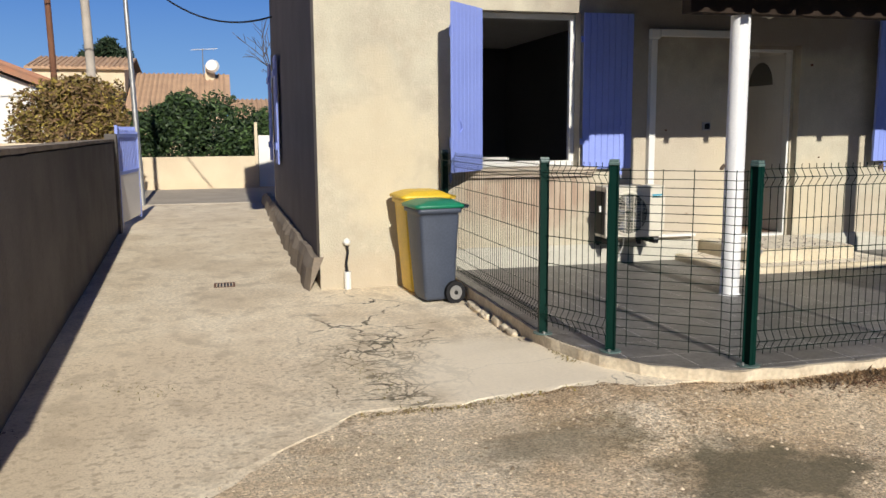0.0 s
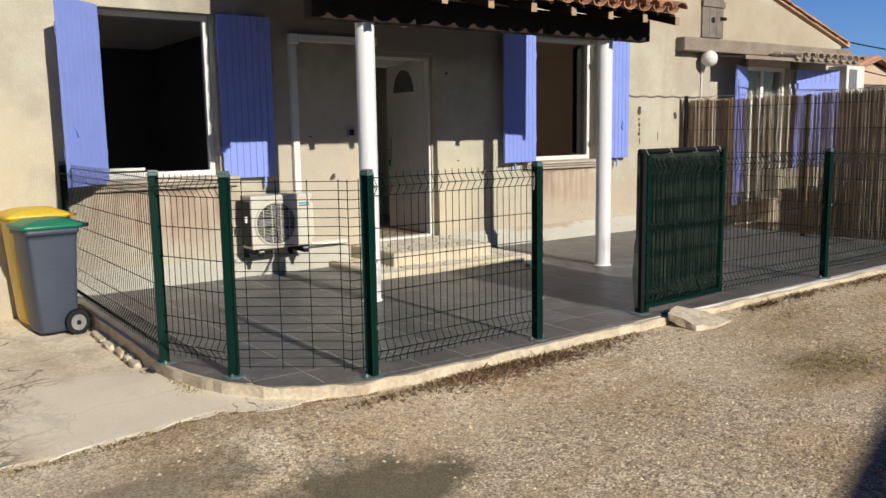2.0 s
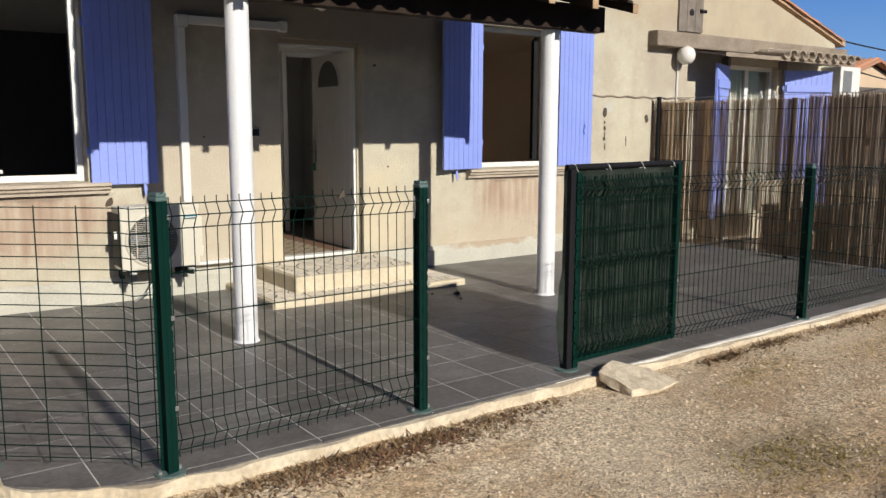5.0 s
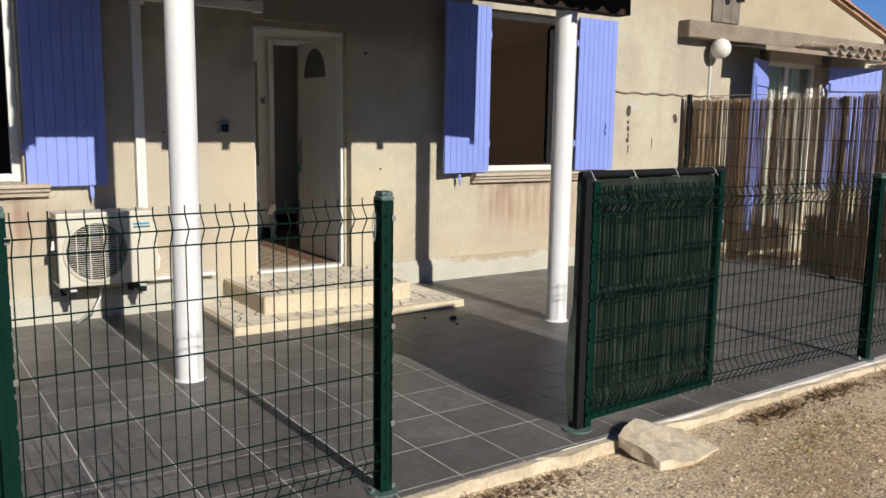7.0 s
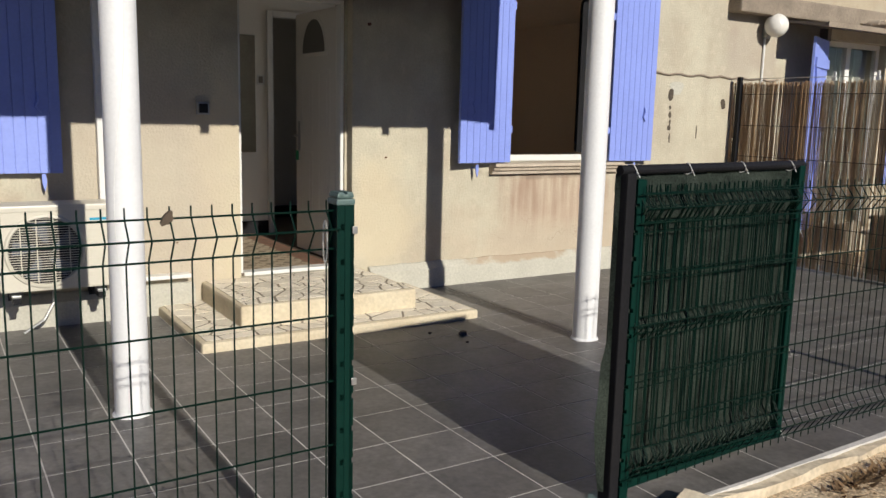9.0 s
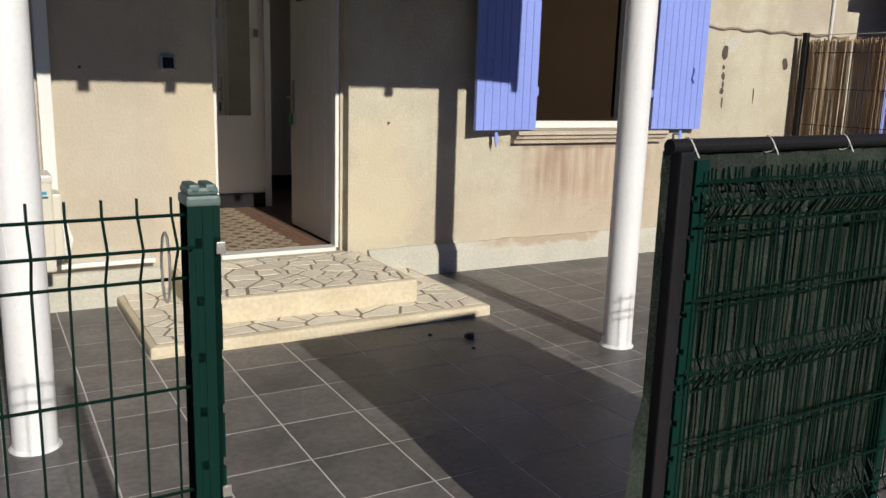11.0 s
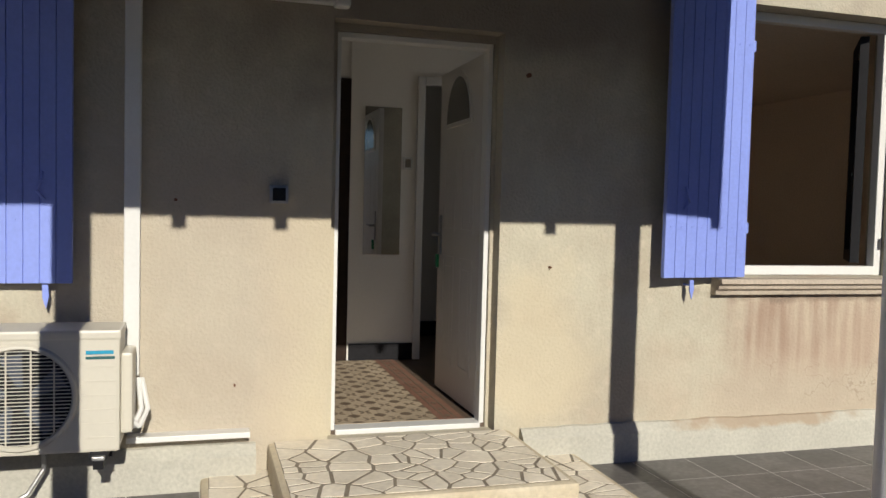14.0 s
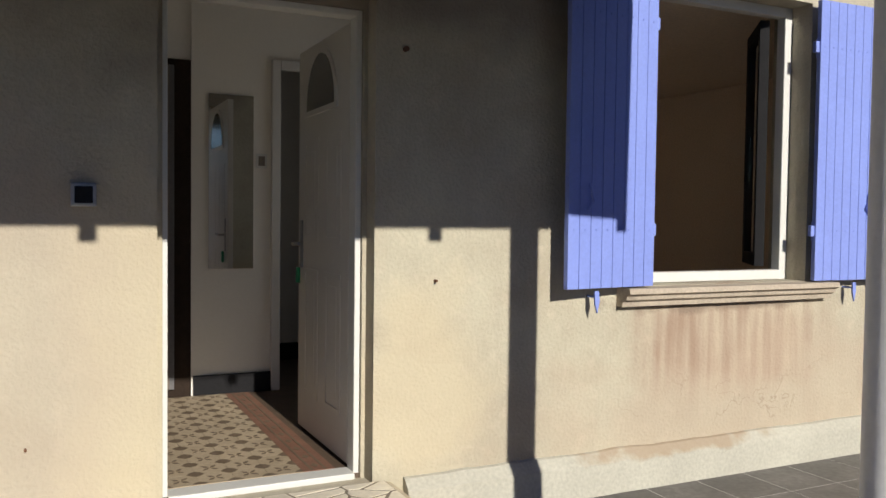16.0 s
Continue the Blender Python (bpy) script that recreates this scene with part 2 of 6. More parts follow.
STUCCO = material("stucco", (0.512, 0.478, 0.370), 0.95, dark=(0.41, 0.367, 0.285), scale=2.4, amount=0.8, grain=60, bump=0.6, fine=0.07, extra=wall_stains_and_shade)
# darker, bluer copy of the front stucco: side wall shade as colour
STUCCO_SHADED = material("shaded_stucco", (0.20, 0.19, 0.20), 0.95, scale=1.5, amount=0.4, grain=60, bump=0.4)
PLINTH = material("plinth_paint", (0.50, 0.487, 0.415), 0.9, dark=(0.40, 0.385, 0.33), scale=2.5, amount=0.7, grain=60, bump=0.3, extra=plinth_stains)
CONCRETE = material("old_concrete", (0.84, 0.74, 0.565), 0.95, dark=(0.68, 0.565, 0.40), scale=2.2, amount=0.85, grain=45, bump=0.3, fine=0.25, extra=cracks)
GRAVEL = material("gravel", (0.74, 0.60, 0.41), 0.97, dark=(0.47, 0.33, 0.185), scale=1.6, amount=0.85, grain=85, bump=0.8, fine=0.55, extra=ground_stains)
CURB = material("curb_mortar", (0.66, 0.58, 0.44), 0.95, dark=(0.42, 0.335, 0.23), scale=7, amount=0.7, grain=40, bump=0.6, fine=0.2)
TILE = material("slate_tile", (0.102, 0.097, 0.093), 0.46, dark=(0.160, 0.152, 0.145), scale=5, amount=0.8, grain=40, bump=0.08, fine=0.25, island=0.16)
GROUT = material("grout", (0.62, 0.60, 0.57), 0.9, scale=6, amount=0.4)
WHITE = material("white_pvc", (0.72, 0.72, 0.69), 0.35, scale=2, amount=0.12, bump=0.0, fine=0.03)
COLUMN = material("white_paint", (0.78, 0.785, 0.79), 0.5, scale=3, amount=0.15, bump=0.1, fine=0.04)
BLUE = material("lavender_blue_paint", (0.245, 0.32, 0.75), 0.5, dark=(0.21, 0.277, 0.67), scale=3, amount=0.5, bump=0.06, fine=0.05)
GREEN = material("green_coating", (0.0018, 0.023, 0.0172), 0.5, scale=8, amount=0.3, bump=0.0, fine=0.08)
WIRE = material("wire_coating", (0.0022, 0.0155, 0.011), 0.5, scale=8, amount=0.3, bump=0.0, fine=0.08)
CAP = material("grey_green_cap", (0.10, 0.16, 0.15), 0.5, scale=20, amount=0.4)
DARKWOOD = material("dark_timber", (0.035, 0.024, 0.018), 0.8, scale=4, amount=0.5, grain=30, bump=0.3)
TERRACOTTA = material("terracotta", (0.47, 0.22, 0.125), 0.88, dark=(0.36, 0.21, 0.14), scale=5, amount=0.8, grain=50, bump=0.3, island=0.25)
TERRACOTTA_PALE = material("weathered_terracotta", (0.50, 0.33, 0.21), 0.9, dark=(0.40, 0.26, 0.17), scale=1.5, amount=0.8, grain=20, bump=0.3, island=0.15)
LIMESTONE = material("step_stone", (0.60, 0.53, 0.39), 0.85, dark=(0.50, 0.42, 0.29), scale=4, amount=0.7, grain=50, bump=0.3)
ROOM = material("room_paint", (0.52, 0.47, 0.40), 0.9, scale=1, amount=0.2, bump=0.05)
# near-black tone carries the unlit room's shade in its colour
ROOM_DARK = material("room_shade_paint", (0.15, 0.145, 0.15), 0.9, scale=1, amount=0.3, bump=0.05)
BIN_GREY = material("slate_grey_plastic", (0.058, 0.072, 0.105), 0.5, scale=5, amount=0.35, bump=0.05)
BIN_YELLOW = material("yellow_plastic", (0.72, 0.48, 0.03), 0.45, scale=5, amount=0.3, bump=0.05)
BIN_GREEN = material("green_plastic", (0.008, 0.19, 0.10), 0.4, scale=5, amount=0.3, bump=0.05)
RUBBER = material("black_rubber", (0.02, 0.02, 0.022), 0.7, scale=9, amount=0.4)
PEBBLE = material("pebbles", (0.55, 0.45, 0.325), 0.95, dark=(0.27, 0.21, 0.14), scale=14, amount=0.9, grain=150, bump=0.2, island=0.45)
STONE_PIECE = material("cream_marble", (0.78, 0.72, 0.60), 0.55, dark=(0.66, 0.59, 0.47), scale=7, amount=0.7, grain=40, bump=0.05, island=0.10)
JOINT = material("joint_mortar", (0.26, 0.222, 0.168), 0.95, dark=(0.19, 0.158, 0.115), scale=9, amount=0.7)
AC_BODY = material("ivory_enamel", (0.60, 0.57, 0.48), 0.4, scale=2, amount=0.12, bump=0.0, fine=0.02)
METAL = material("galvanised_steel", (0.45, 0.45, 0.44), 0.45, metal=0.8, scale=20, amount=0.4)
BLACK = material("black_metal", (0.015, 0.015, 0.017), 0.5, scale=10, amount=0.3)
CYAN = material("cyan_print", (0.02, 0.35, 0.55), 0.5, bump=0)
TEAL = material("dark_teal_print", (0.02, 0.12, 0.13), 0.5, bump=0)
NET = material("green_shade_net", (0.034, 0.046, 0.038), 0.75, dark=(0.085, 0.105, 0.088), scale=8, amount=0.7, grain=160, bump=0.4, fine=0.5)
DOORPAINT = material("door_white", (0.72, 0.70, 0.66), 0.45, scale=2, amount=0.15, bump=0.0, fine=0.02)
INNER = material("inner_white_wall", (0.86, 0.83, 0.77), 0.8, scale=1.2, amount=0.10, bump=0.05, fine=0.02)
REED = material("reed", (0.43, 0.295, 0.17), 0.9, dark=(0.28, 0.19, 0.11), scale=6, amount=0.7, grain=60, bump=0.1, island=0.2)
OLDWOOD = material("weathered_wood", (0.22, 0.19, 0.16), 0.9, dark=(0.13, 0.11, 0.09), scale=7, amount=0.8, grain=40, bump=0.4)
PALEWOOD = material("cut_timber", (0.44, 0.30, 0.18), 0.85, dark=(0.30, 0.19, 0.11), scale=12, amount=0.7, grain=60, bump=0.2)
LEDGE = material("stained_concrete", (0.29, 0.24, 0.185), 0.95, dark=(0.16, 0.13, 0.10), scale=3, amount=0.8, grain=40, bump=0.5)
CHIP = material("broken_render", (0.10, 0.08, 0.06), 0.95, dark=(0.05, 0.04, 0.03), scale=14, amount=0.8, bump=0.4)
SILL = material("sill_stone", (0.50, 0.43, 0.34), 0.9, dark=(0.34, 0.28, 0.22), scale=5, amount=0.7, grain=60, bump=0.4)
ASPHALT = material("asphalt", (0.44, 0.39, 0.32), 0.95, dark=(0.32, 0.28, 0.23), scale=2, amount=0.6, grain=80, bump=0.5)
LEAF = material("hedge_leaves", (0.06, 0.105, 0.03), 0.6, dark=(0.028, 0.06, 0.018), scale=2.5, amount=0.7, bump=0, island=0.5)
LEAF_OLIVE = material("autumn_leaves", (0.30, 0.235, 0.045), 0.65, dark=(0.17, 0.12, 0.035), scale=2, amount=0.9, bump=0, island=0.5)
LEAF_PINE = material("pine_needles", (0.022, 0.045, 0.018), 0.7, scale=2, amount=0.6, bump=0, island=0.4)
BARK = material("bark", (0.12, 0.09, 0.065), 0.9, scale=5, amount=0.6, bump=0.5)
RUST = material("rusty_steel", (0.17, 0.075, 0.04), 0.85, scale=3, amount=0.6, bump=0.2)
POLE = material("pole_concrete", (0.46, 0.41, 0.35), 0.9, scale=2, amount=0.5, bump=0.3)
CREAM = material("cream_render", (0.66, 0.56, 0.40), 0.95, dark=(0.52, 0.42, 0.29), scale=1.2, amount=0.6, bump=0.2)
PINKISH = material("far_render", (0.62, 0.47, 0.33), 0.95, scale=0.6, amount=0.3, bump=0.1)
WHITEWASH = material("whitewash", (0.78, 0.76, 0.72), 0.9, scale=1, amount=0.25, bump=0.2)
WEED = material("dry_weeds", (0.17, 0.10, 0.05), 0.85, dark=(0.22, 0.15, 0.07), scale=4, amount=0.9, bump=0, island=0.5)
RUSSET = material("russet_leaves", (0.22, 0.085, 0.05), 0.85, dark=(0.14, 0.085, 0.045), scale=5, amount=0.9, bump=0, island=0.5)
BROWN = material("brown_room_paint", (0.70, 0.60, 0.50), 0.9, scale=1, amount=0.12, bump=0.03)
GREENPLASTIC = material("green_tag", (0.02, 0.30, 0.12), 0.4, bump=0)
FLOORTILE = material("cement_tile", (0.44, 0.36, 0.255), 0.5, dark=(0.36, 0.285, 0.195), scale=9, amount=0.6, grain=60, bump=0.03, island=0.08)
FLOORDARK = material("cement_tile_dark", (0.12, 0.085, 0.06), 0.55, scale=9, amount=0.5, bump=0.03)
FLOORINLAY = material("cement_tile_brown", (0.17, 0.125, 0.085), 0.5, scale=9, amount=0.5, bump=0.03)
FLOORRED = material("cement_tile_red", (0.24, 0.125, 0.085), 0.55, scale=9, amount=0.5, bump=0.03)
CURTAIN = material("pale_curtain", (0.55, 0.52, 0.46), 0.9, scale=6, amount=0.4, bump=0.1)
YELLOWISH = material("pale_cloth", (0.60, 0.54, 0.40), 0.9, scale=6, amount=0.4, bump=0.1)


for dull in (GREEN, WIRE, NET, BLACK, DARKWOOD, REED, RUBBER, PEBBLE, STUCCO_SHADED):
    dull.node_tree.nodes["Principled BSDF"].inputs["Specular IOR Level"].default_value = 0.12


def plain(name, kind, **values):
    m = bpy.data.materials.new(name)
    m.use_nodes = True
    b = m.node_tree.nodes["Principled BSDF"]
    for k, v in values.items():
        b.inputs[k.replace("_", " ")].default_value = v
    return m


MIRROR = plain("mirror_glass", "", Base_Color=(0.85, 0.85, 0.85, 1), Metallic=1.0, Roughness=0.02)
GLASS = plain("window_glass", "", Base_Color=(0.9, 0.95, 0.95, 1), Roughness=0.02, Transmission_Weight=1.0, IOR=1.45)
DARKGLASS = plain("smoked_glass", "", Base_Color=(0.03, 0.03, 0.03, 1), Roughness=0.08)
FROSTED = plain("frosted_pane", "", Base_Color=(0.17, 0.165, 0.15, 1), Roughness=0.2)
GLOBE = plain("frosted_globe", "", Base_Color=(0.78, 0.76, 0.70, 1), Roughness=0.25)
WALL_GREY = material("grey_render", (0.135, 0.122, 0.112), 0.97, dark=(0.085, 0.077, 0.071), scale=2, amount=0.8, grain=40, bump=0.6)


# ---- mesh helpers ----
def box(bm, x0, x1, y0, y1, z0, z1, bevel=0.0):
    v = [bm.verts.new(p) for p in ((x0, y0, z0), (x1, y0, z0), (x1, y1, z0), (x0, y1, z0), (x0, y0, z1), (x1, y0, z1), (x1, y1, z1), (x0, y1, z1))]
    f = [bm.faces.new([v[i] for i in q]) for q in ((3, 2, 1, 0), (4, 5, 6, 7), (0, 1, 5, 4), (1, 2, 6, 5), (2, 3, 7, 6), (3, 0, 4, 7))]
    if bevel:
        edges = {e for g in f for e in g.edges}
        bmesh.ops.bevel(bm, geom=list(edges), offset=bevel, segments=2, affect="EDGES", profile=0.6)
    return bm


def boxes(*sizes, bevel=0.0):
    bm = bmesh.new()
    for s in sizes:
        box(bm, *s, bevel=bevel)
    return bm


def tube(bm, a, b, r, n=12, r2=None):
    a, b = Vector(a), Vector(b)
    m = Matrix.Translation((a + b) / 2) @ (b - a).to_track_quat("Z", "Y").to_matrix().to_4x4()
    bmesh.ops.create_cone(bm, cap_ends=True, segments=n, radius1=r, radius2=r if r2 is None else r2, depth=(b - a).length, matrix=m)
    return bm


def sweep(points, r, n=8):
    """One joined tube through points that run along x."""
    bm = bmesh.new()
    rings = [[bm.verts.new((x, y + r * math.cos(6.2832 * k / n), z + r * math.sin(6.2832 * k / n))) for k in range(n)] for x, y, z in points]
    for a, b in zip(rings, rings[1:]):
        for k in range(n):
            bm.faces.new((a[k], a[(k + 1) % n], b[(k + 1) % n], b[k]))
    bm.faces.new(rings[0])
    bm.faces.new(rings[-1][::-1])
    bmesh.ops.recalc_face_normals(bm, faces=bm.faces)
    return bm


def prism(bm, outline, axis, lo, hi):
    """A closed outline of (a, b) points, pushed along an axis."""
    def at(a, b, c):
        return {"x": (c, a, b), "y": (a, c, b), "z": (a, b, c)}[axis]
    p = [bm.verts.new(at(a, b, lo)) for a, b in outline]
    q = [bm.verts.new(at(a, b, hi)) for a, b in outline]
    bm.faces.new(p)
    bm.faces.new(q[::-1])
    for i in range(len(p)):
        j = (i + 1) % len(p)
        bm.faces.new((p[j], p[i], q[i], q[j]))
    bmesh.ops.recalc_face_normals(bm, faces=bm.faces)
    return bm


def mesh(name, bm, mat, smooth=False):
    me = bpy.data.meshes.new(name)
    if smooth:
        for f in bm.faces:
            f.smooth = True
        for e in bm.edges:
            if len(e.link_faces) == 2 and e.calc_face_angle(0) > 0.7:
                e.smooth = False
    bm.normal_update()
    bm.to_mesh(me)
    bm.free()
    me.materials.append(mat)
    return new(name, me)


def part(name, bm, mat, parent, label="", smooth=False):
    ob = mesh(name, bm, mat, smooth)
    ob.parent = parent
    if label:
        ob["label"] = label
    return ob


def thing(name, m, label, category, group=""):
    ob = new(name)
    ob.empty_display_size = 0.1
    ob.matrix_world = m
    return tagged(ob, label, category, group)


def structure(name, bm, mat, label, smooth=False):
    return tagged(mesh(name, bm, mat, smooth), label, name.split("_")[0], kind="structure")


def holed_wall(u, w, holes, lo, hi, axis="y"):
    """A wall between u[0], u[-1] and w[0], w[-1] with rectangular holes, lo to hi thick."""
    us = sorted({*u, *(h[0] for h in holes), *(h[1] for h in holes)})
    ws = sorted({*w, *(h[2] for h in holes), *(h[3] for h in holes)})
    def solid(i, j):
        if not (0 <= i < len(us) - 1 and 0 <= j < len(ws) - 1):
            return False
        a, b = (us[i] + us[i + 1]) / 2, (ws[j] + ws[j + 1]) / 2
        return not any(h[0] < a < h[1] and h[2] < b < h[3] for h in holes)
    bm = bmesh.new()
    cache = {}
    def vert(a, b, c):
        key = (round(a, 4), round(b, 4), c)
        if key not in cache:
            cache[key] = bm.verts.new((a, c, b) if axis == "y" else (c, a, b))
        return cache[key]
    for i in range(len(us) - 1):
        for j in range(len(ws) - 1):
            if not solid(i, j):
                continue
            a, b, c, d = us[i], us[i + 1], ws[j], ws[j + 1]
            bm.faces.new([vert(a, c, lo), vert(b, c, lo), vert(b, d, lo), vert(a, d, lo)])
            bm.faces.new([vert(a, d, hi), vert(b, d, hi), vert(b, c, hi), vert(a, c, hi)])
            for ok, p, q in ((solid(i - 1, j), (a, c), (a, d)), (solid(i + 1, j), (b, d), (b, c)), (solid(i, j - 1), (b, c), (a, c)), (solid(i, j + 1), (a, d), (b, d))):
                if not ok:
                    bm.faces.new([vert(*p, lo), vert(*q, lo), vert(*q, hi), vert(*p, hi)])
    bmesh.ops.recalc_face_normals(bm, faces=bm.faces)
    return bm


# ---- ground ----
GROUND, TERRACE, FACE = 0.25, 0.385, 7.7
rng = random.Random(5)

def ground_z(x, y):
    """The yard rises gently towards the far end of the terrace."""
    fade = max(0.0, min(1.0, (y + 6) / 5)) * max(0.0, min(1.0, (5.0 - y) / 0.6)) * max(0.0, min(1.0, (16 - x) / 4))
    k = max(0.0, min(1.0, (y - 3.1) / 0.8))
    apron = 0.058 * k * k * (3 - 2 * k) * max(0.0, min(1.0, (5.6 - x) / 2.2)) * max(0.0, min(1.0, (x - 1.2) / 0.8)) * max(0.0, min(1.0, (5.6 - y) / 0.6))
    return GROUND + apron + fade * max(0.0, min(0.095, (x - 2.6) * 0.024))

bm = bmesh.new()
xs = [-500, -60, -10, 0, 0.6] + [1.2 + 0.1 * i for i in range(18)] + [3 + 0.5 * i for i in range(20)] + [14, 16, 60, 500]
ys = [-400, -40, -6, -3, -1] + [0.5 * i for i in range(6)] + [3.0 + 0.075 * i for i in range(17)] + [4.4, 5.0, 5.6, 8, 40, 600]
grid = [[bm.verts.new((x, y, ground_z(x, y))) for y in ys] for x in xs]
for a, b in zip(grid, grid[1:]):
    for k in range(len(ys) - 1):
        bm.faces.new((a[k], b[k], b[k + 1], a[k + 1]))
structure("ground", bm, GRAVEL, "pale compacted gravel yard with sandy dirt")

def ragged_edge(points, step, wobble):
    out = []
    for (ax, ay), (bx, by) in zip(points, points[1:]):
        n = max(1, int(math.hypot(bx - ax, by - ay) / step))
        for i in range(n):
            k = i / n
            w = noise.noise(Vector((ax + (bx - ax) * k, ay + (by - ay) * k, 0)) * 6) * wobble
            out.append((ax + (bx - ax) * k + w * 0.4, ay + (by - ay) * k + w))
    return out + [points[-1]]

FRONT = [(-1.02, 1.9), (-0.75, 2.5), (-0.45, 2.9), (-0.1, 3.3), (0.2, 3.75), (0.55, 4.1), (1.0, 4.16), (1.45, 4.14), (1.85, 4.16), (2.25, 4.07), (2.6, 3.99), (2.9, 3.90), (2.98, 4.06)]
slab = ragged_edge(FRONT, 0.04, 0.14) + [(2.98, 4.5), (2.2, 5.6), (2.2, FACE - 0.01), (0.85, FACE - 0.01), (0.80, 17.9), (-2.4, 17.9), (-1.75, 12.2)]
drive = prism(bmesh.new(), slab, "z", GROUND - 0.05, GROUND + 0.003)
for axis, lo in (((1, 0, 0), -1.02), ((0, 1, 0), 1.9)):
    for i in range(24):
        bmesh.ops.bisect_plane(drive, geom=drive.verts[:] + drive.edges[:] + drive.faces[:], plane_co=Vector(axis) * (lo + i * 0.165), plane_no=axis)
drive.normal_update()
rim = {v for v in drive.verts if v.co.z > GROUND and v.co.y < 4.4 and any(abs(f.normal.z) < 0.5 for f in v.link_faces)}
for v in drive.verts:
    if v.co.z > GROUND:
        v.co.z = ground_z(v.co.x, min(v.co.y, 9)) + (-0.002 if v in rim else 0.006)
structure("driveway", drive, CONCRETE, "cracked pale concrete driveway")
structure("road", boxes((-60, 60, 17.95, 22.6, GROUND - 0.05, GROUND + 0.02)), ASPHALT, "grey asphalt street")

# loose pebbles on the yard
def pebbles(n, x0, x1, y0, y1, lo, hi):
    verts, faces = [], []
    shape = ((1, 0, 0), (0.3, 0.9, 0), (-0.8, 0.6, 0), (-0.8, -0.6, 0), (0.3, -0.9, 0), (0, 0, 0.7))
    k = 0
    while k < n:
        x, y = rng.uniform(x0, x1), rng.uniform(y0, y1)
        if y > 3.9 and x > 0.3:
            continue
        if any(((x - a) / c) ** 2 + ((y - b) / d) ** 2 < rng.uniform(0.5, 1.3) for a, b, c, d in ((2.2, 2.95, 0.5, 0.36), (1.5, 3.45, 0.5, 0.22))):
            continue
        if noise.noise(Vector((x * 1.3, y * 1.3, 3))) < rng.uniform(-0.5, 0.35):
            continue
        r, a = lo + (hi - lo) * rng.random() ** 3, rng.uniform(0, 6.28)
        ca, sa = math.cos(a) * r, math.sin(a) * r
        i = len(verts)
        for px, py, pz in shape:
            verts.append((x + px * ca - py * sa, y + px * sa + py * ca, ground_z(x, y) - 0.001 + pz * r * rng.uniform(0.6, 1.0)))
        faces.extend([(i + j, i + (j + 1) % 5, i + 5) for j in range(5)])
        k += 1
    me = bpy.data.meshes.new("pebbles")
    me.from_pydata(verts, [], faces)
    me.materials.append(PEBBLE)
    return tagged(new("pebbles", me), "small pale pebbles loose on the sandy yard", "pebbles", kind="stuff")

pebbles(36000, -1.2, 8.5, 0.8, 4.9, 0.003, 0.016)
pebbles(600, 2.5, 9.0, 1.5, 3.85, 0.008, 0.022)

# ---- terrace ----
EDGE = [(1.98, FACE - 0.005), (1.97, 5.6), (1.97, 5.0), (2.02, 4.75), (2.12, 4.45), (2.27, 4.22), (2.48, 4.05), (2.75, 3.95), (3.1, 3.91), (3.8, 3.93), (10.6, 4.0), (10.6, FACE - 0.005)]
rough_edge = ragged_edge(EDGE[:2] + EDGE[1:11], 0.045, 0.032)[1:] + [EDGE[-1]]
curb = prism(bmesh.new(), rough_edge, "z", GROUND - 0.1, TERRACE - 0.004)
for v in curb.verts:
    if v.co.z > GROUND and v.co.y < 4.2:
        v.co.z -= max(0, noise.noise(v.co * 4)) * 0.018 + max(0, noise.noise(v.co * 15)) * 0.014
structure("terrace_curb", curb, CURB, "cracked cream mortar kerb round the tiled terrace")

def clip(poly, nx, ny, d):
    """The part of a convex outline where nx*x + ny*y <= d."""
    out = []
    for (ax, ay), (bx, by) in zip(poly, poly[1:] + poly[:1]):
        fa, fb = nx * ax + ny * ay - d, nx * bx + ny * by - d
        if fa <= 0:
            out.append((ax, ay))
        if fa * fb < 0:
            k = fa / (fa - fb)
            out.append((ax + (bx - ax) * k, ay + (by - ay) * k))
    return out

def inset(poly, gap):
    """A convex outline, counter-clockwise, drawn in by gap."""
    out = list(poly)
    for (ax, ay), (bx, by) in zip(poly, poly[1:] + poly[:1]):
        ln = math.hypot(bx - ax, by - ay)
        if ln < 1e-6:
            continue
        nx, ny = (by - ay) / ln, -(bx - ax) / ln
        out = clip(out, nx, ny, nx * ax + ny * ay - gap)
        if len(out) < 3:
            return []
    return out

def area(poly):
    return abs(sum(a[0] * b[1] - b[0] * a[1] for a, b in zip(poly, poly[1:] + poly[:1]))) / 2

# ---- facade ----
WIN1, WIN2, DOOR = (2.32, 3.40, 1.37, 2.86), (7.34, 8.45, 1.37, 2.88), (5.06, 5.92, 0.57, 2.60)
WIN3 = (11.55, 12.75, 0.6, 2.66)
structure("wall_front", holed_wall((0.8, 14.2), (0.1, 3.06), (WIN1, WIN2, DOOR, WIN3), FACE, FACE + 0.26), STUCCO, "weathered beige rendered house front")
structure("wall_gable", prism(bmesh.new(), ((0.8, 3.06), (14.2, 3.06), (5.0, 5.78), (0.8, 4.54)), "y", FACE, FACE + 0.26), STUCCO, "beige rendered gable")
structure("wall_side", boxes((0.8, 1.06, FACE + 0.26, 14.9, 0.1, 4.54)), STUCCO_SHADED, "rendered side wall, darkened with its own shade")
structure("wall_end", boxes((13.94, 14.2, FACE + 0.26, 14.9, 0.1, 3.06)), STUCCO, "beige rendered end wall of the house")
structure("wall_back", boxes((0.8, 14.2, 14.9, 15.1, 0.1, 3.06)), STUCCO, "beige rendered back wall of the house")
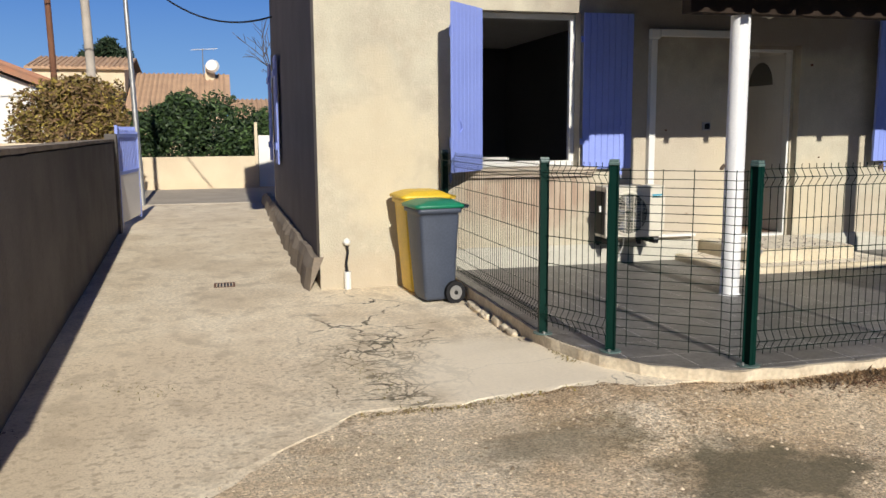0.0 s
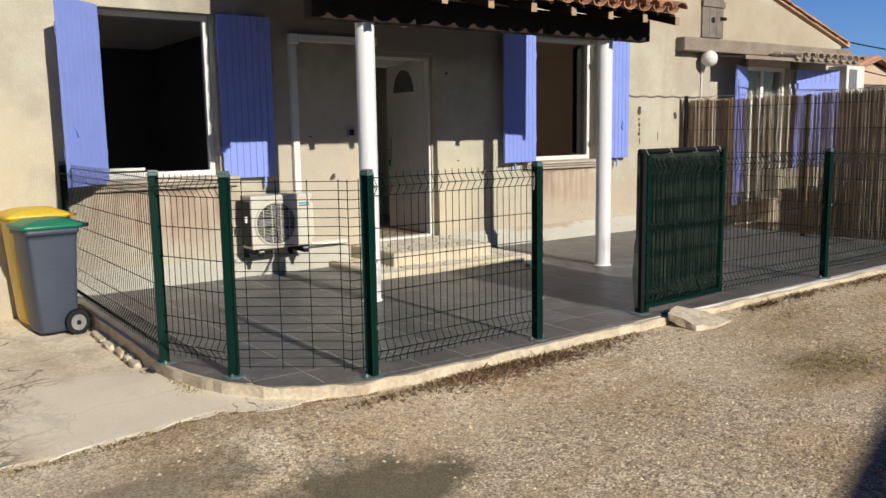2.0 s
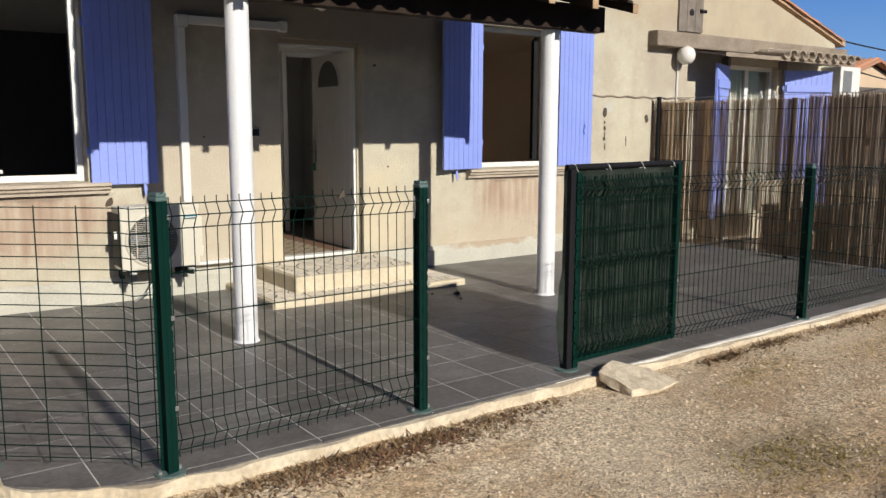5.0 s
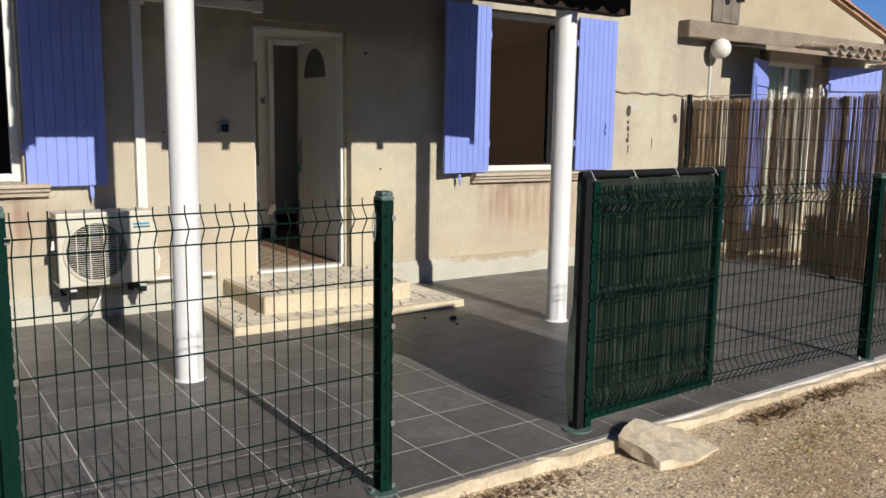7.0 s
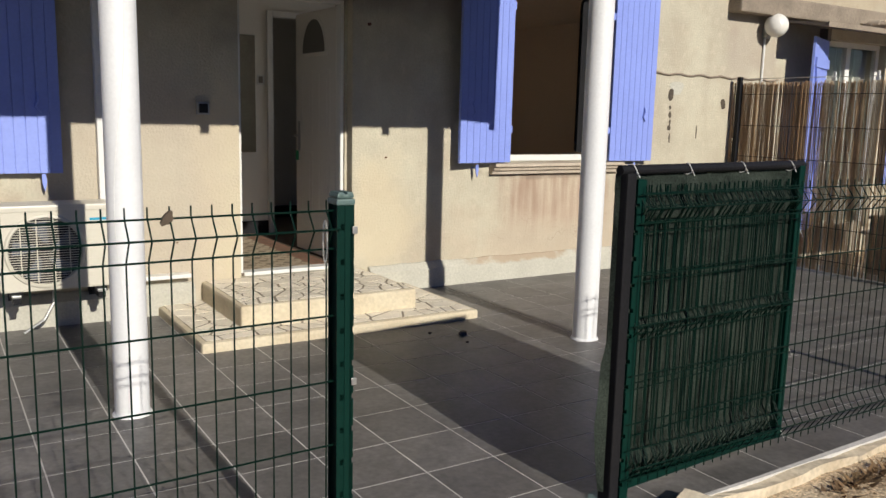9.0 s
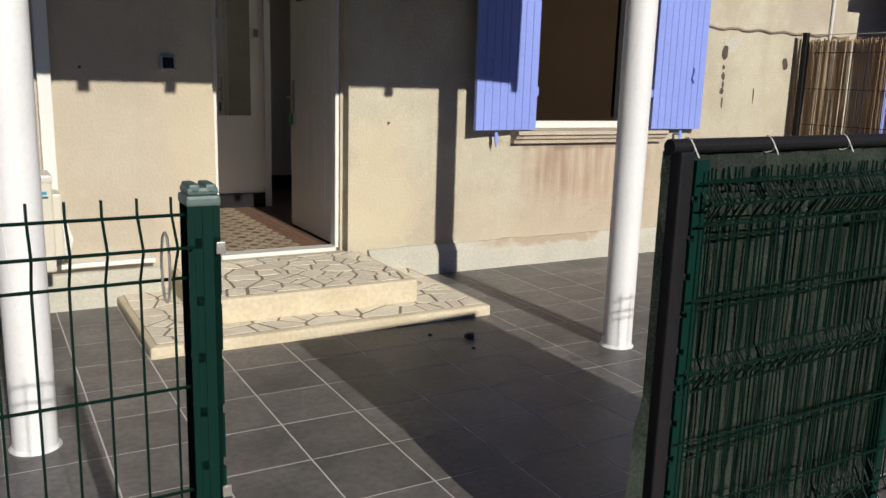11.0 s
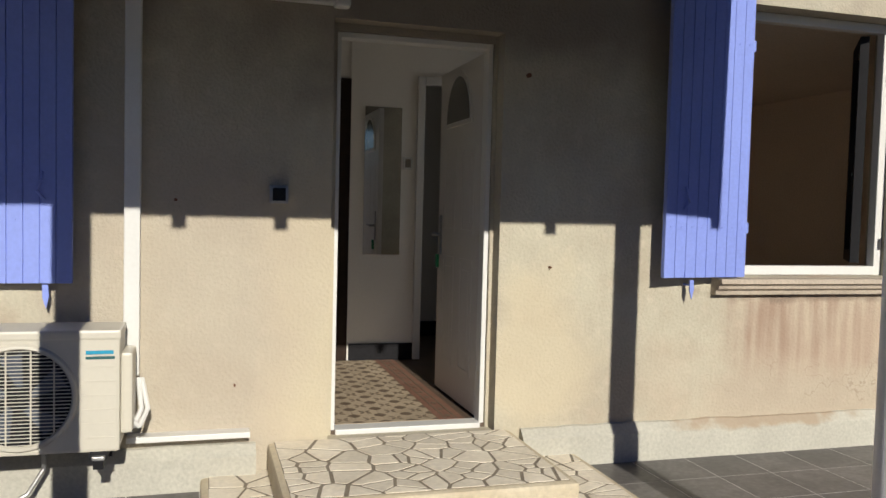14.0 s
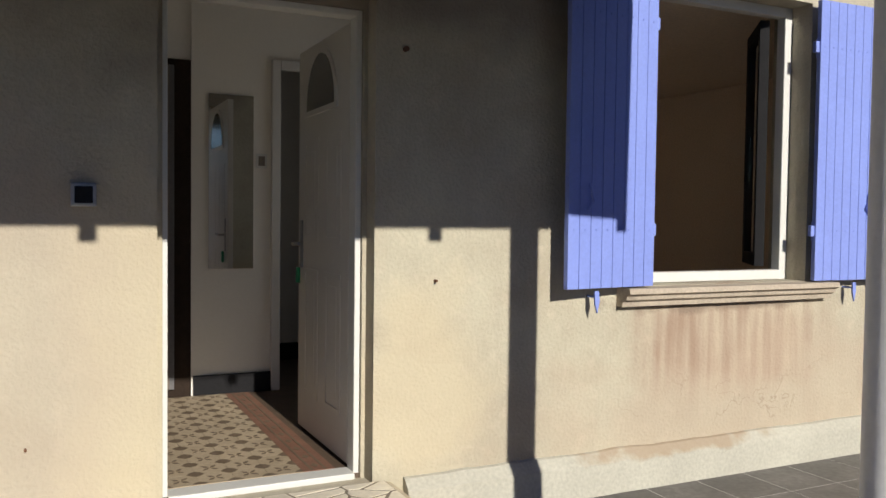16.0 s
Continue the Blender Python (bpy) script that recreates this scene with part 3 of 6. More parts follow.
structure("ceiling", boxes((1.06, 13.94, FACE + 0.26, 14.9, 3.0, 3.1)), INNER, "plain white ceiling")
structure("house_roof", prism(bmesh.new(), ((0.5, 4.50), (5.0, 5.83), (14.45, 3.04), (14.45, 3.12), (5.0, 5.95), (0.5, 4.62)), "y", FACE - 0.02, 15.12), TERRACOTTA_PALE, "low pitched terracotta roof")
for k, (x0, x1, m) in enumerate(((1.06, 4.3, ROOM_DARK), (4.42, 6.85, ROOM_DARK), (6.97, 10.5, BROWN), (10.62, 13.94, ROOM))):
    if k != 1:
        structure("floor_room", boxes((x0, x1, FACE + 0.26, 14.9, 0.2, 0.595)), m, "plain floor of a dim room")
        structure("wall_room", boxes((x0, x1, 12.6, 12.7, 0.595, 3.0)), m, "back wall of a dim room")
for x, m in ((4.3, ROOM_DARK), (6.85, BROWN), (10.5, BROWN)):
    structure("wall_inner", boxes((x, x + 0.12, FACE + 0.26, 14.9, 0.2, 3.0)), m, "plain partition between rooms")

structure("ceiling_room", boxes((6.97, 10.5, FACE + 0.26, 12.6, 2.96, 2.998)), BROWN, "plain brown ceiling of a dim room")

# sloped plinth along the foot of the front
def plinth(x0, x1):
    bm = bmesh.new()
    n = max(2, int((x1 - x0) / 0.05))
    rows = []
    for i in range(n + 1):
        x = x0 + (x1 - x0) * i / n
        w = noise.noise(Vector((x * 3, 0.3, 0))) * 0.012 + noise.noise(Vector((x * 14, 0.3, 0))) * 0.006
        rows.append([bm.verts.new(p) for p in ((x, FACE - 0.07 + w * 0.4, TERRACE - 0.02), (x, FACE - 0.062 + w * 0.4, TERRACE + 0.15), (x, FACE - 0.02, TERRACE + 0.195 + w), (x, FACE + 0.01, TERRACE + 0.20 + w))])
    for a, b in zip(rows, rows[1:]):
        for i in range(3):
            bm.faces.new((a[i], b[i], b[i + 1], a[i + 1]))
    bm.faces.new(rows[0])
    bm.faces.new(rows[-1][::-1])
    bmesh.ops.recalc_face_normals(bm, faces=bm.faces)
    return bm
structure("plinth", plinth(2.0, 4.72), PLINTH, "grey-green painted plinth at the foot of the wall")
structure("plinth", plinth(6.06, 10.1), PLINTH, "grey-green painted plinth, chipped in places")

# mortar fillet along the side wall
bm = bmesh.new()
prev = None
for i in range(60):
    y = 7.64 + i * 0.17
    w = noise.noise(Vector((0, y * 2.3, 4))) * 0.05 + noise.noise(Vector((0, y * 7, 4))) * 0.03
    h = 0.30 + w * 0.8 - i * 0.001
    row = [bm.verts.new(p) for p in ((0.66 + w, y, GROUND), (0.69 + w, y, GROUND + h * 0.7), (0.74, y, GROUND + h), (0.83, y, GROUND + h))]
    if prev:
        for k in range(3):
            bm.faces.new((prev[k], row[k], row[k + 1], prev[k + 1]))
    else:
        bm.faces.new(row)
    prev = row
bmesh.ops.recalc_face_normals(bm, faces=bm.faces)
structure("wall_fillet", bm, LEDGE, "crumbling mortar fillet along the side wall")

# ---- windows ----
def sill(x0, x1, z):
    s = tagged(mesh("window_sill", prism(bmesh.new(), ((FACE + 0.1, z), (FACE - 0.10, z - 0.005), (FACE - 0.105, z - 0.03), (FACE - 0.08, z - 0.04), (FACE - 0.075, z - 0.06), (FACE - 0.05, z - 0.07), (FACE - 0.045, z - 0.095), (FACE + 0.1, z - 0.095)), "x", x0, x1), SILL), "weathered moulded stone window sill", "window sill", kind="structure")
    return s

def window(name, hole, label, swing):
    x0, x1, z0, z1 = hole
    y = FACE + 0.16
    w = tagged(new(name), label, "window", kind="structure")
    w.matrix_world = pose(x0, y, z0)
    W, H, f = x1 - x0, z1 - z0, 0.055
    part("frame_side", boxes((0.002, f, -0.03, 0.03, 0, H), bevel=0.006), WHITE, w)
    part("frame_side", boxes((W - f, W - 0.002, -0.03, 0.03, 0, H), bevel=0.006), WHITE, w)
    part("frame_top", boxes((f, W - f, -0.03, 0.03, H - f, H - 0.002), bevel=0.006), WHITE, w)
    part("frame_bottom", boxes((f, W - f, -0.04, 0.03, 0.002, f), bevel=0.006), WHITE, w)
    # casement leaf swung inwards
    leaf = boxes((0, 0.5, -0.025, 0.025, 0, 0.07), (0, 0.5, -0.025, 0.025, H - 0.2, H - 0.13), (0, 0.07, -0.025, 0.025, 0.07, H - 0.2), (0.43, 0.5, -0.025, 0.025, 0.07, H - 0.2))
    if swing is None:
        leaf.free()
        return w
    c = part("casement", leaf, swing[2], w, "window leaf swung inwards, darkened with indoor shade")
    c.matrix_basis = pose(swing[0], 0.05, 0.07, 0, 0, swing[1])
    g = part("pane", boxes((0.07, 0.43, -0.004, 0.004, 0.07, H - 0.2)), GLASS, c)
    g.visible_shadow = False
    return w

window("window_1", WIN1, "white framed window standing open on a dark room", None)
# the leaf is coloured near black to carry the shade it stands in
window("window_2", WIN2, "white framed window standing open on a brown room", (0.985, 52, RUBBER))
sill(2.22, 3.55, 1.37)
sill(7.17, 8.60, 1.37)
t1 = thing("towel_bar", pose(2.5, 8.35, 1.42), "white rail in a dark room behind a window", "rail")
part("bar", boxes((0, 0.38, -0.02, 0.02, 0.0, 0.03), bevel=0.006), WHITE, t1)
part("support", boxes((0.17, 0.21, -0.015, 0.015, -0.825, 0.0)), ROOM_DARK, t1)

# ---- shutters ----
def shutter(m, width, height, boards, label, braced=False):
    s = thing("shutter", m, label, "shutter", "lavender blue shutters")
    bw = width / boards
    bm = boxes((0.0015, bw - 0.0015, -0.014, 0.014, 0.0, height), bevel=0.003)
    first = part("board", bm, BLUE, s)
    for i in range(1, boards):
        o = first.copy()
        scene.collection.objects.link(o)
        o.parent = s
        o.matrix_basis = pose(i * bw, 0, 0)
    part("backing", boxes((0.004, width - 0.004, -0.006, 0.006, 0.004, height - 0.004)), BLUE, s)
    side = 1 if not braced else -1
    for z in (0.22, height - 0.30):
        part("batten", boxes((0.02, width - 0.02, 0.014 * side, 0.036 * side, z, z + 0.10) if side > 0 else (0.02, width - 0.02, -0.036, -0.014, z, z + 0.10)), BLUE, s)
    if braced:
        p = ((0.04, 0.33), (0.12, 0.33), (width - 0.04, height - 0.31), (width - 0.12, height - 0.31))
        part("brace", prism(bmesh.new(), p, "y", -0.034, -0.014), BLUE, s)
    for z in (0.27, height - 0.25):
        h = boxes((-0.022, 0.02, -0.004, 0.02, z - 0.03, z + 0.03), bevel=0.004)
        part("hinge", h, BLUE, s)
    for i in range(boards):
        for z in (0.27, height - 0.25):
            part("nail", boxes(((i + 0.5) * bw - 0.004, (i + 0.5) * bw + 0.004, -0.017, -0.013, z - 0.004, z + 0.004)), BLUE, s)
    hk = bmesh.new()
    tube(hk, (width - 0.12, -0.02, 0.48), (width - 0.12, -0.035, 0.44), 0.007, 6)
    tube(hk, (width - 0.12, -0.035, 0.44), (width - 0.14, -0.03, 0.40), 0.007, 6)
    tube(hk, (width - 0.14, -0.03, 0.40), (width - 0.11, -0.02, 0.36), 0.007, 6)
    part("latch", hk, BLUE, s)
    return s

def stay(x, z):
    s = thing("shutter_stay", pose(x, FACE, z), "small blue iron shutter stay fixed in the wall", "shutter stay", "shutter stays")
    bm = bmesh.new()
    tube(bm, (0, 0.02, 0), (0, -0.07, 0), 0.006, 8)
    part("pin", bm, BLUE, s)
    part("tongue", prism(bmesh.new(), ((-0.012, 0.03), (0.012, 0.03), (0.016, -0.02), (0.004, -0.075), (-0.01, -0.03)), "y", -0.075, -0.066), BLUE, s)

H1 = 1.51
# opened leaves: hinge at the opening's edge, the free end away from it
shutter(pose(2.36, 7.63, 1.35, 0, 0, 0) @ pose(0, 0, 0, 0, 0, 180 + 44) @ Matrix.Diagonal((1, -1, 1, 1)), 0.55, H1, 8, "lavender blue boarded shutter standing half open")
shutter(pose(3.41, 7.645, 1.345, 0, 0, -1.5), 0.52, H1, 8, "lavender blue boarded shutter folded back on the wall")
shutter(pose(7.335, 7.645, 1.375, 0, 0, 180 + 7) @ Matrix.Diagonal((1, -1, 1, 1)), 0.55, H1, 8, "lavender blue boarded shutter not quite flat to the wall")
shutter(pose(8.44, 7.645, 1.375, 0, 0, -2), 0.51, H1, 8, "lavender blue boarded shutter folded back on the wall")
for x, z in ((3.82, 1.31), (7.0, 1.33), (8.75, 1.33), (2.05, 1.30)):
    stay(x, z)

# ---- entrance door ----
d = tagged(new("door_1"), "white entrance door standing open into the hall", "door", kind="structure")
d.matrix_world = pose(5.06, 7.84, 0.57)
part("frame_side", boxes((0.032, 0.052, -0.03, 0.045, 0.0, 1.99), bevel=0.005), WHITE, d)
part("frame_side", boxes((0.812, 0.838, -0.035, 0.045, 0.0, 1.99), bevel=0.005), WHITE, d)
part("frame_top", boxes((0.052, 0.812, -0.035, 0.045, 1.963, 1.99), bevel=0.005), WHITE, d)
part("threshold", boxes((0.052, 0.812, -0.06, 0.045, 0.0, 0.028), bevel=0.006), WHITE, d)
part("reveal_side", boxes((0.002, 0.03, -0.05, 0.12, 0.0, 2.027)), STUCCO, d)
part("reveal_side", boxes((0.84, 0.858, -0.05, 0.12, 0.0, 2.027)), STUCCO, d)
part("reveal_top", boxes((0.03, 0.84, -0.05, 0.12, 1.992, 2.027)), STUCCO, d)
leaf = part("door_leaf", boxes((-0.02, 0.02, 0.03, 0.81, 0.035, 1.958), bevel=0.004), DOORPAINT, d, "white moulded door leaf with an arched pane")
leaf.matrix_basis = pose(0.836, 0.03, 0, 0, 0, 0.0)
for y0, y1, z0, z1 in ((0.13, 0.36, 0.22, 0.86), (0.47, 0.70, 0.22, 0.86), (0.13, 0.36, 1.0, 1.50), (0.47, 0.70, 1.0, 1.50)):
    rim = boxes((-0.0232, -0.02, y0, y1, z0, z0 + 0.025), (-0.0232, -0.02, y0, y1, z1 - 0.025, z1), (-0.0232, -0.02, y0, y0 + 0.025, z0 + 0.025, z1 - 0.025), (-0.0232, -0.02, y1 - 0.025, y1, z0 + 0.025, z1 - 0.025), bevel=0.001)
    box(rim, -0.0225, -0.02, y0 + 0.06, y1 - 0.06, z0 + 0.06, z1 - 0.06, bevel=0.002)
    part("door_panel", rim, DOORPAINT, leaf)
arc = [(0.43 + 0.215 * math.cos(a), 1.64 + 0.255 * math.sin(a)) for a in np.linspace(0, math.pi, 17)]
arc2 = [(0.43 + 0.25 * math.cos(a), 1.615 + 0.31 * math.sin(a)) for a in np.linspace(0, math.pi, 17)]
part("pane_rim", prism(bmesh.new(), arc2, "x", -0.028, -0.019), DOORPAINT, leaf)
part("pane", prism(bmesh.new(), arc, "x", -0.031, -0.0285), FROSTED, leaf)
hb = bmesh.new()
tube(hb, (-0.03, 0.74, 0.98), (-0.075, 0.74, 0.98), 0.009, 10)
tube(hb, (-0.07, 0.745, 0.98), (-0.07, 0.63, 0.985), 0.009, 10)
box(hb, -0.028, -0.021, 0.725, 0.755, 0.86, 1.1)
part("handle", hb, METAL, leaf, "steel lever handle")
part("key_tag", boxes((-0.05, -0.035, 0.72, 0.76, 0.78, 0.86), bevel=0.005), GREENPLASTIC, leaf, "green key tag")

# ---- hall behind the door ----
HALL = 0.595
structure("floor_hall", boxes((4.425, 6.845, FACE + 0.10, 12.6, 0.2, HALL - 0.004)), FLOORDARK, "dark cement hall floor")
structure("wall_hall_left", boxes((4.42, 4.5, FACE + 0.26, 12.6, HALL, 3.0)), INNER, "white hall wall")
# the opening is invented, out of view, to hold the hall's added lamp
structure("wall_hall_right", holed_wall((FACE + 0.26, 12.6), (HALL, 3.0), ((8.5, 9.4, 1.3, 2.6),), 6.77, 6.85, "x"), INNER, "white hall wall")
structure("wall_hall_back", holed_wall((5.48, 6.77), (HALL, 3.0), ((6.0, 6.68, HALL, 2.62),), 9.62, 9.72), INNER, "white hall partition with a doorway")
structure("wall_hall_end", boxes((4.5, 6.77, 10.7, 10.8, HALL, 3.0)), INNER, "white wall at the end of the hall")
structure("wall_bulkhead", boxes((4.5, 5.479, 9.64, 9.72, 2.62, 3.0)), INNER, "white bulkhead above the wardrobe")
structure("baseboard", boxes((5.49, 5.96, 9.595, 9.619, HALL, 0.715)), BLACK, "black baseboard")
structure("baseboard", boxes((5.95, 6.77, 10.67, 10.699, HALL, 0.72)), BLACK, "black baseboard")
structure("trim_doorway", boxes((5.96, 6.015, 9.58, 9.619, HALL, 2.66), (6.665, 6.72, 9.58, 9.619, HALL, 2.66), (6.015, 6.665, 9.58, 9.619, 2.60, 2.66), bevel=0.006), DOORPAINT, "white moulded doorway trim")
mi = thing("wall_mirror", pose(5.715, 9.615, 1.365), "tall frameless mirror on a white wall", "mirror")
part("glass", boxes((-0.135, 0.135, -0.008, 0.0, 0, 1.06)), MIRROR, mi)
sw = thing("light_switch", pose(5.90, 9.616, 2.03), "small dark light switch plate", "light switch")
part("plate", boxes((-0.035, 0.035, -0.012, 0.0, -0.045, 0.045), bevel=0.003), WHITE, sw)
part("rocker", boxes((-0.02, 0.02, -0.018, -0.0125, -0.03, 0.03), bevel=0.002), OLDWOOD, sw)
wr = thing("wardrobe", pose(5.02, 9.62, HALL), "dark tall wardrobe beside the hall partition", "wardrobe")
part("body", boxes((-0.48, 0.458, 0.0, 0.6, 0.0, 2.02)), DARKWOOD, wr)
part("door", boxes((-0.03, 0.36, -0.02, -0.001, 0.05, 1.98), bevel=0.004), ROOM_DARK, wr)
part("edge_trim", boxes((0.30, 0.33, -0.03, -0.021, 0.05, 1.98)), OLDWOOD, wr)
idr = thing("inner_door", pose(6.66, 9.76, HALL), "white inner door standing open in the hall", "door")
part("leaf", boxes((-0.04, 0.0, 0.0, 0.66, 0.01, 2.0), bevel=0.004), DOORPAINT, idr)

# patterned cement tiles of the hall
def cement_tile(cx, cy, a, parent, border):
    t = part("cement_tile", boxes((-a / 2 + 0.0008, a / 2 - 0.0008, -a / 2 + 0.0008, a / 2 - 0.0008, -0.006, 0.0)), FLOORRED if border else FLOORTILE, parent)
    t.matrix_basis = pose(cx, cy, 0)
    return t
ft = tagged(new("floor_tiling"), "patterned cement floor tiles with a red border", "floor", kind="structure")
ft.matrix_world = pose(0, 0, HALL + 0.003)
A = 0.142
for i in range(5):
    for j in range(12):
        cx, cy = 5.18 + i * A, 7.96 + j * A
        border = i == 4
        o = cement_tile(cx, cy, A, ft, border)
        q = bmesh.new()
        if border:
            for k in (-1, 1):
                prism(q, ((k * 0.03 - 0.006, -A / 2), (k * 0.03 + 0.006, -A / 2), (k * 0.03 + 0.006, A / 2), (k * 0.03 - 0.006, A / 2)), "z", 0.0004, 0.0012)
            prism(q, ((0, -0.03), (0.018, 0), (0, 0.03), (-0.018, 0)), "z", 0.0004, 0.0012)
        else:
            for sx, sy in ((1, 1), (1, -1), (-1, 1), (-1, -1)):
                prism(q, ((sx * A / 2, sy * A / 2), (sx * A / 2 - sx * 0.036, sy * A / 2), (sx * A / 2 - sx * 0.022, sy * A / 2 - sy * 0.022), (sx * A / 2, sy * A / 2 - sy * 0.036)), "z", 0.0004, 0.0012)
            for ang in range(4):
                c, s_ = math.cos(ang * math.pi / 2 + 0.785), math.sin(ang * math.pi / 2 + 0.785)
                pts = ((0.004, 0), (0.024, 0.009), (0.046, 0), (0.024, -0.009))
                prism(q, [(px * c - py * s_, px * s_ + py * c) for px, py in pts], "z", 0.0004, 0.0012)
        part("inlay", q, FLOORINLAY, o)

# ---- steps ----
def crazy_paving(parent, x0, x1, y0, y1, z, n, seed):
    r = random.Random(seed)
    pts = []
    while len(pts) < n:
        p = (r.uniform(x0, x1), r.uniform(y0, y1))
        if all(math.hypot(p[0] - q[0], p[1] - q[1]) > 0.30 * math.sqrt((x1 - x0) * (y1 - y0) / n) for q in pts):
            pts.append(p)
    for p in pts:
        poly = [(x0, y0), (x1, y0), (x1, y1), (x0, y1)]
        for q in pts:
            if q is not p:
                nx, ny = q[0] - p[0], q[1] - p[1]
                poly = clip(poly, nx, ny, (nx * (p[0] + q[0]) + ny * (p[1] + q[1])) / 2)
        poly = inset(poly, r.uniform(0.0055, 0.010))
        if len(poly) > 2 and area(poly) > 0.0004:
            part("stone", prism(bmesh.new(), poly, "z", z - 0.012, z + r.uniform(0.001, 0.0025)), STONE_PIECE, parent)

st = thing("entrance_steps", pose(0, 0, TERRACE), "two cream steps with crazy paving before the door", "steps")
part("lower_step", boxes((4.47, 6.36, 6.62, 7.695, -0.03, 0.060), bevel=0.022), LIMESTONE, st)
part("upper_step", boxes((4.775, 6.0, 6.85, 7.694, 0.05, 0.194), bevel=0.02), LIMESTONE, st)
part("joint_bed", boxes((4.505, 6.325, 6.66, 7.69, 0.03, 0.0612)), JOINT, st, "dark mortar joints")
part("joint_bed", boxes((4.805, 5.97, 6.885, 7.689, 0.15, 0.1952)), JOINT, st, "dark mortar joints")

# ---- porch ----
def column(x, y, wired):
    c = thing("column", pose(x, y, TERRACE), "round white painted column carrying the porch roof", "column", "porch columns")
    part("shaft", tube(bmesh.new(), (0, 0, 0), (0, 0, 2.23), 0.076, 40), COLUMN, c, smooth=True)
    part("foot", tube(bmesh.new(), (0, 0, 0), (0, 0, 0.012), 0.088, 40, 0.080), COLUMN, c, smooth=True)
    if not wired:
        return
    w = bmesh.new()
    last = None
    for i in range(31):
        a = -1.9 + math.sin(i * 0.21) * 0.45
        p = (0.0772 * math.cos(a), 0.0772 * math.sin(a), 2.15 - i * 0.055)
        if last:
            tube(w, last, p, 0.0011, 5)
        last = p
    part("wire", w, WHITE, c, "thin white wire down the column")
column(3.938, 5.86, True)
column(6.665, 5.885, False)

SLOPE = 0.28
def roof_z(y, z0=2.80):
    return z0 + (y - 5.40) * SLOPE

pr = tagged(new("porch_roof"), "porch roof of terracotta barrel tiles on dark timber", "roof", kind="structure")
part("beam", boxes((3.43, 7.16, 5.75, 5.88, 2.605, 2.815), bevel=0.006), DARKWOOD, pr, "dark timber beam")
for i in range(9):
    x = 3.47 + i * 0.4585
    bm = prism(bmesh.new(), ((5.40, roof_z(5.40, 2.725)), (7.7, roof_z(7.7, 2.725)), (7.7, roof_z(7.7)), (5.40, roof_z(5.40))), "x", x - 0.032, x + 0.032)
    part("rafter", bm, DARKWOOD, pr)
    tip = prism(bmesh.new(), ((5.395, roof_z(5.40, 2.727)), (5.399, roof_z(5.40, 2.727)), (5.399, roof_z(5.40, 2.798)), (5.395, roof_z(5.40, 2.798))), "x", x - 0.030, x + 0.030)
    part("rafter_end", tip, PALEWOOD, pr, "pale sawn rafter end")
part("boarding", prism(bmesh.new(), ((5.42, roof_z(5.42, 2.802)), (7.7, roof_z(7.7, 2.802)), (7.7, roof_z(7.7, 2.822)), (5.42, roof_z(5.42, 2.822))), "x", 3.44, 7.13), DARKWOOD, pr)

def barrel(length, r1, r2, up, n=8):
    """A half-round tapered tile along y, 12 mm thick."""
    bm = bmesh.new()
    rings = []
    for y, r in ((0, r1), (length, r2)):
        for q in (r, r - 0.012):
            rings.append([bm.verts.new((q * math.cos(a), y, (q * math.sin(a)) * (1 if up else -1) * 0.75)) for a in np.linspace(0, math.pi, n)])
    o0, i0, o1, i1 = rings
    for a, b in ((o0, o1), (i1, i0), (i0, o0), (o1, i1)):
        for k in range(n - 1):
            bm.faces.new((a[k], a[k + 1], b[k + 1], b[k]))
    for k in (0, n - 1):
        bm.faces.new((o0[k], o1[k], i1[k], i0[k]))
    bmesh.ops.recalc_face_normals(bm, faces=bm.faces)
    return bm

def tiled(parent, x0, count, pitch, y0, rows, z0, slope, tile_len=0.42, mat=TERRACOTTA):
    top = bot = None
    ang = math.degrees(math.atan(slope))
    for i in range(count):
        for j in range(rows):
            for kind in (0, 1):
                x = x0 + (i + 0.5 * kind) * pitch
                y = y0 + j * 0.34 - (0.02 if kind else 0)
                z = z0 + (y - y0) * slope + (0.055 if kind else 0.065) + 0.012
                if kind:
                    src = top
                else:
                    src = bot
                if src is None:
                    o = part("roof_tile", barrel(tile_len, 0.088, 0.072, bool(kind)), mat, parent)
                    if kind:
                        top = o
                    else:
                        bot = o
                else:
                    o = src.copy()
                    scene.collection.objects.link(o)
                    o.parent = parent
                o.matrix_basis = pose(x, y + rng.uniform(-0.012, 0.012), z, ang - 1.5, rng.uniform(-2, 2), rng.uniform(-1.2, 1.2))
tiled(pr, 3.47, 19, 0.195, 5.32, 7, 2.80, SLOPE)
mz = thing("mortar_end", pose(3.40, 5.40, 2.70), "crumbling white mortar at the porch roof corner", "mortar")
bm = bmesh.new()
box(bm, -0.03, 0.06, -0.03, 0.10, 0.0, 0.20)
bmesh.ops.subdivide_edges(bm, edges=bm.edges, cuts=4, use_grid_fill=True)
for v in bm.verts:
    v.co += Vector((noise.noise(v.co * 20), noise.noise(v.co * 20 + Vector((9, 0, 0))), 0)) * 0.025
part("lump", bm, WHITEWASH, mz)

# verge tiles along the gable's falling edge
vg = tagged(new("roof_verge"), "weathered terracotta verge tiles on the gable", "roof", kind="structure")
first = None
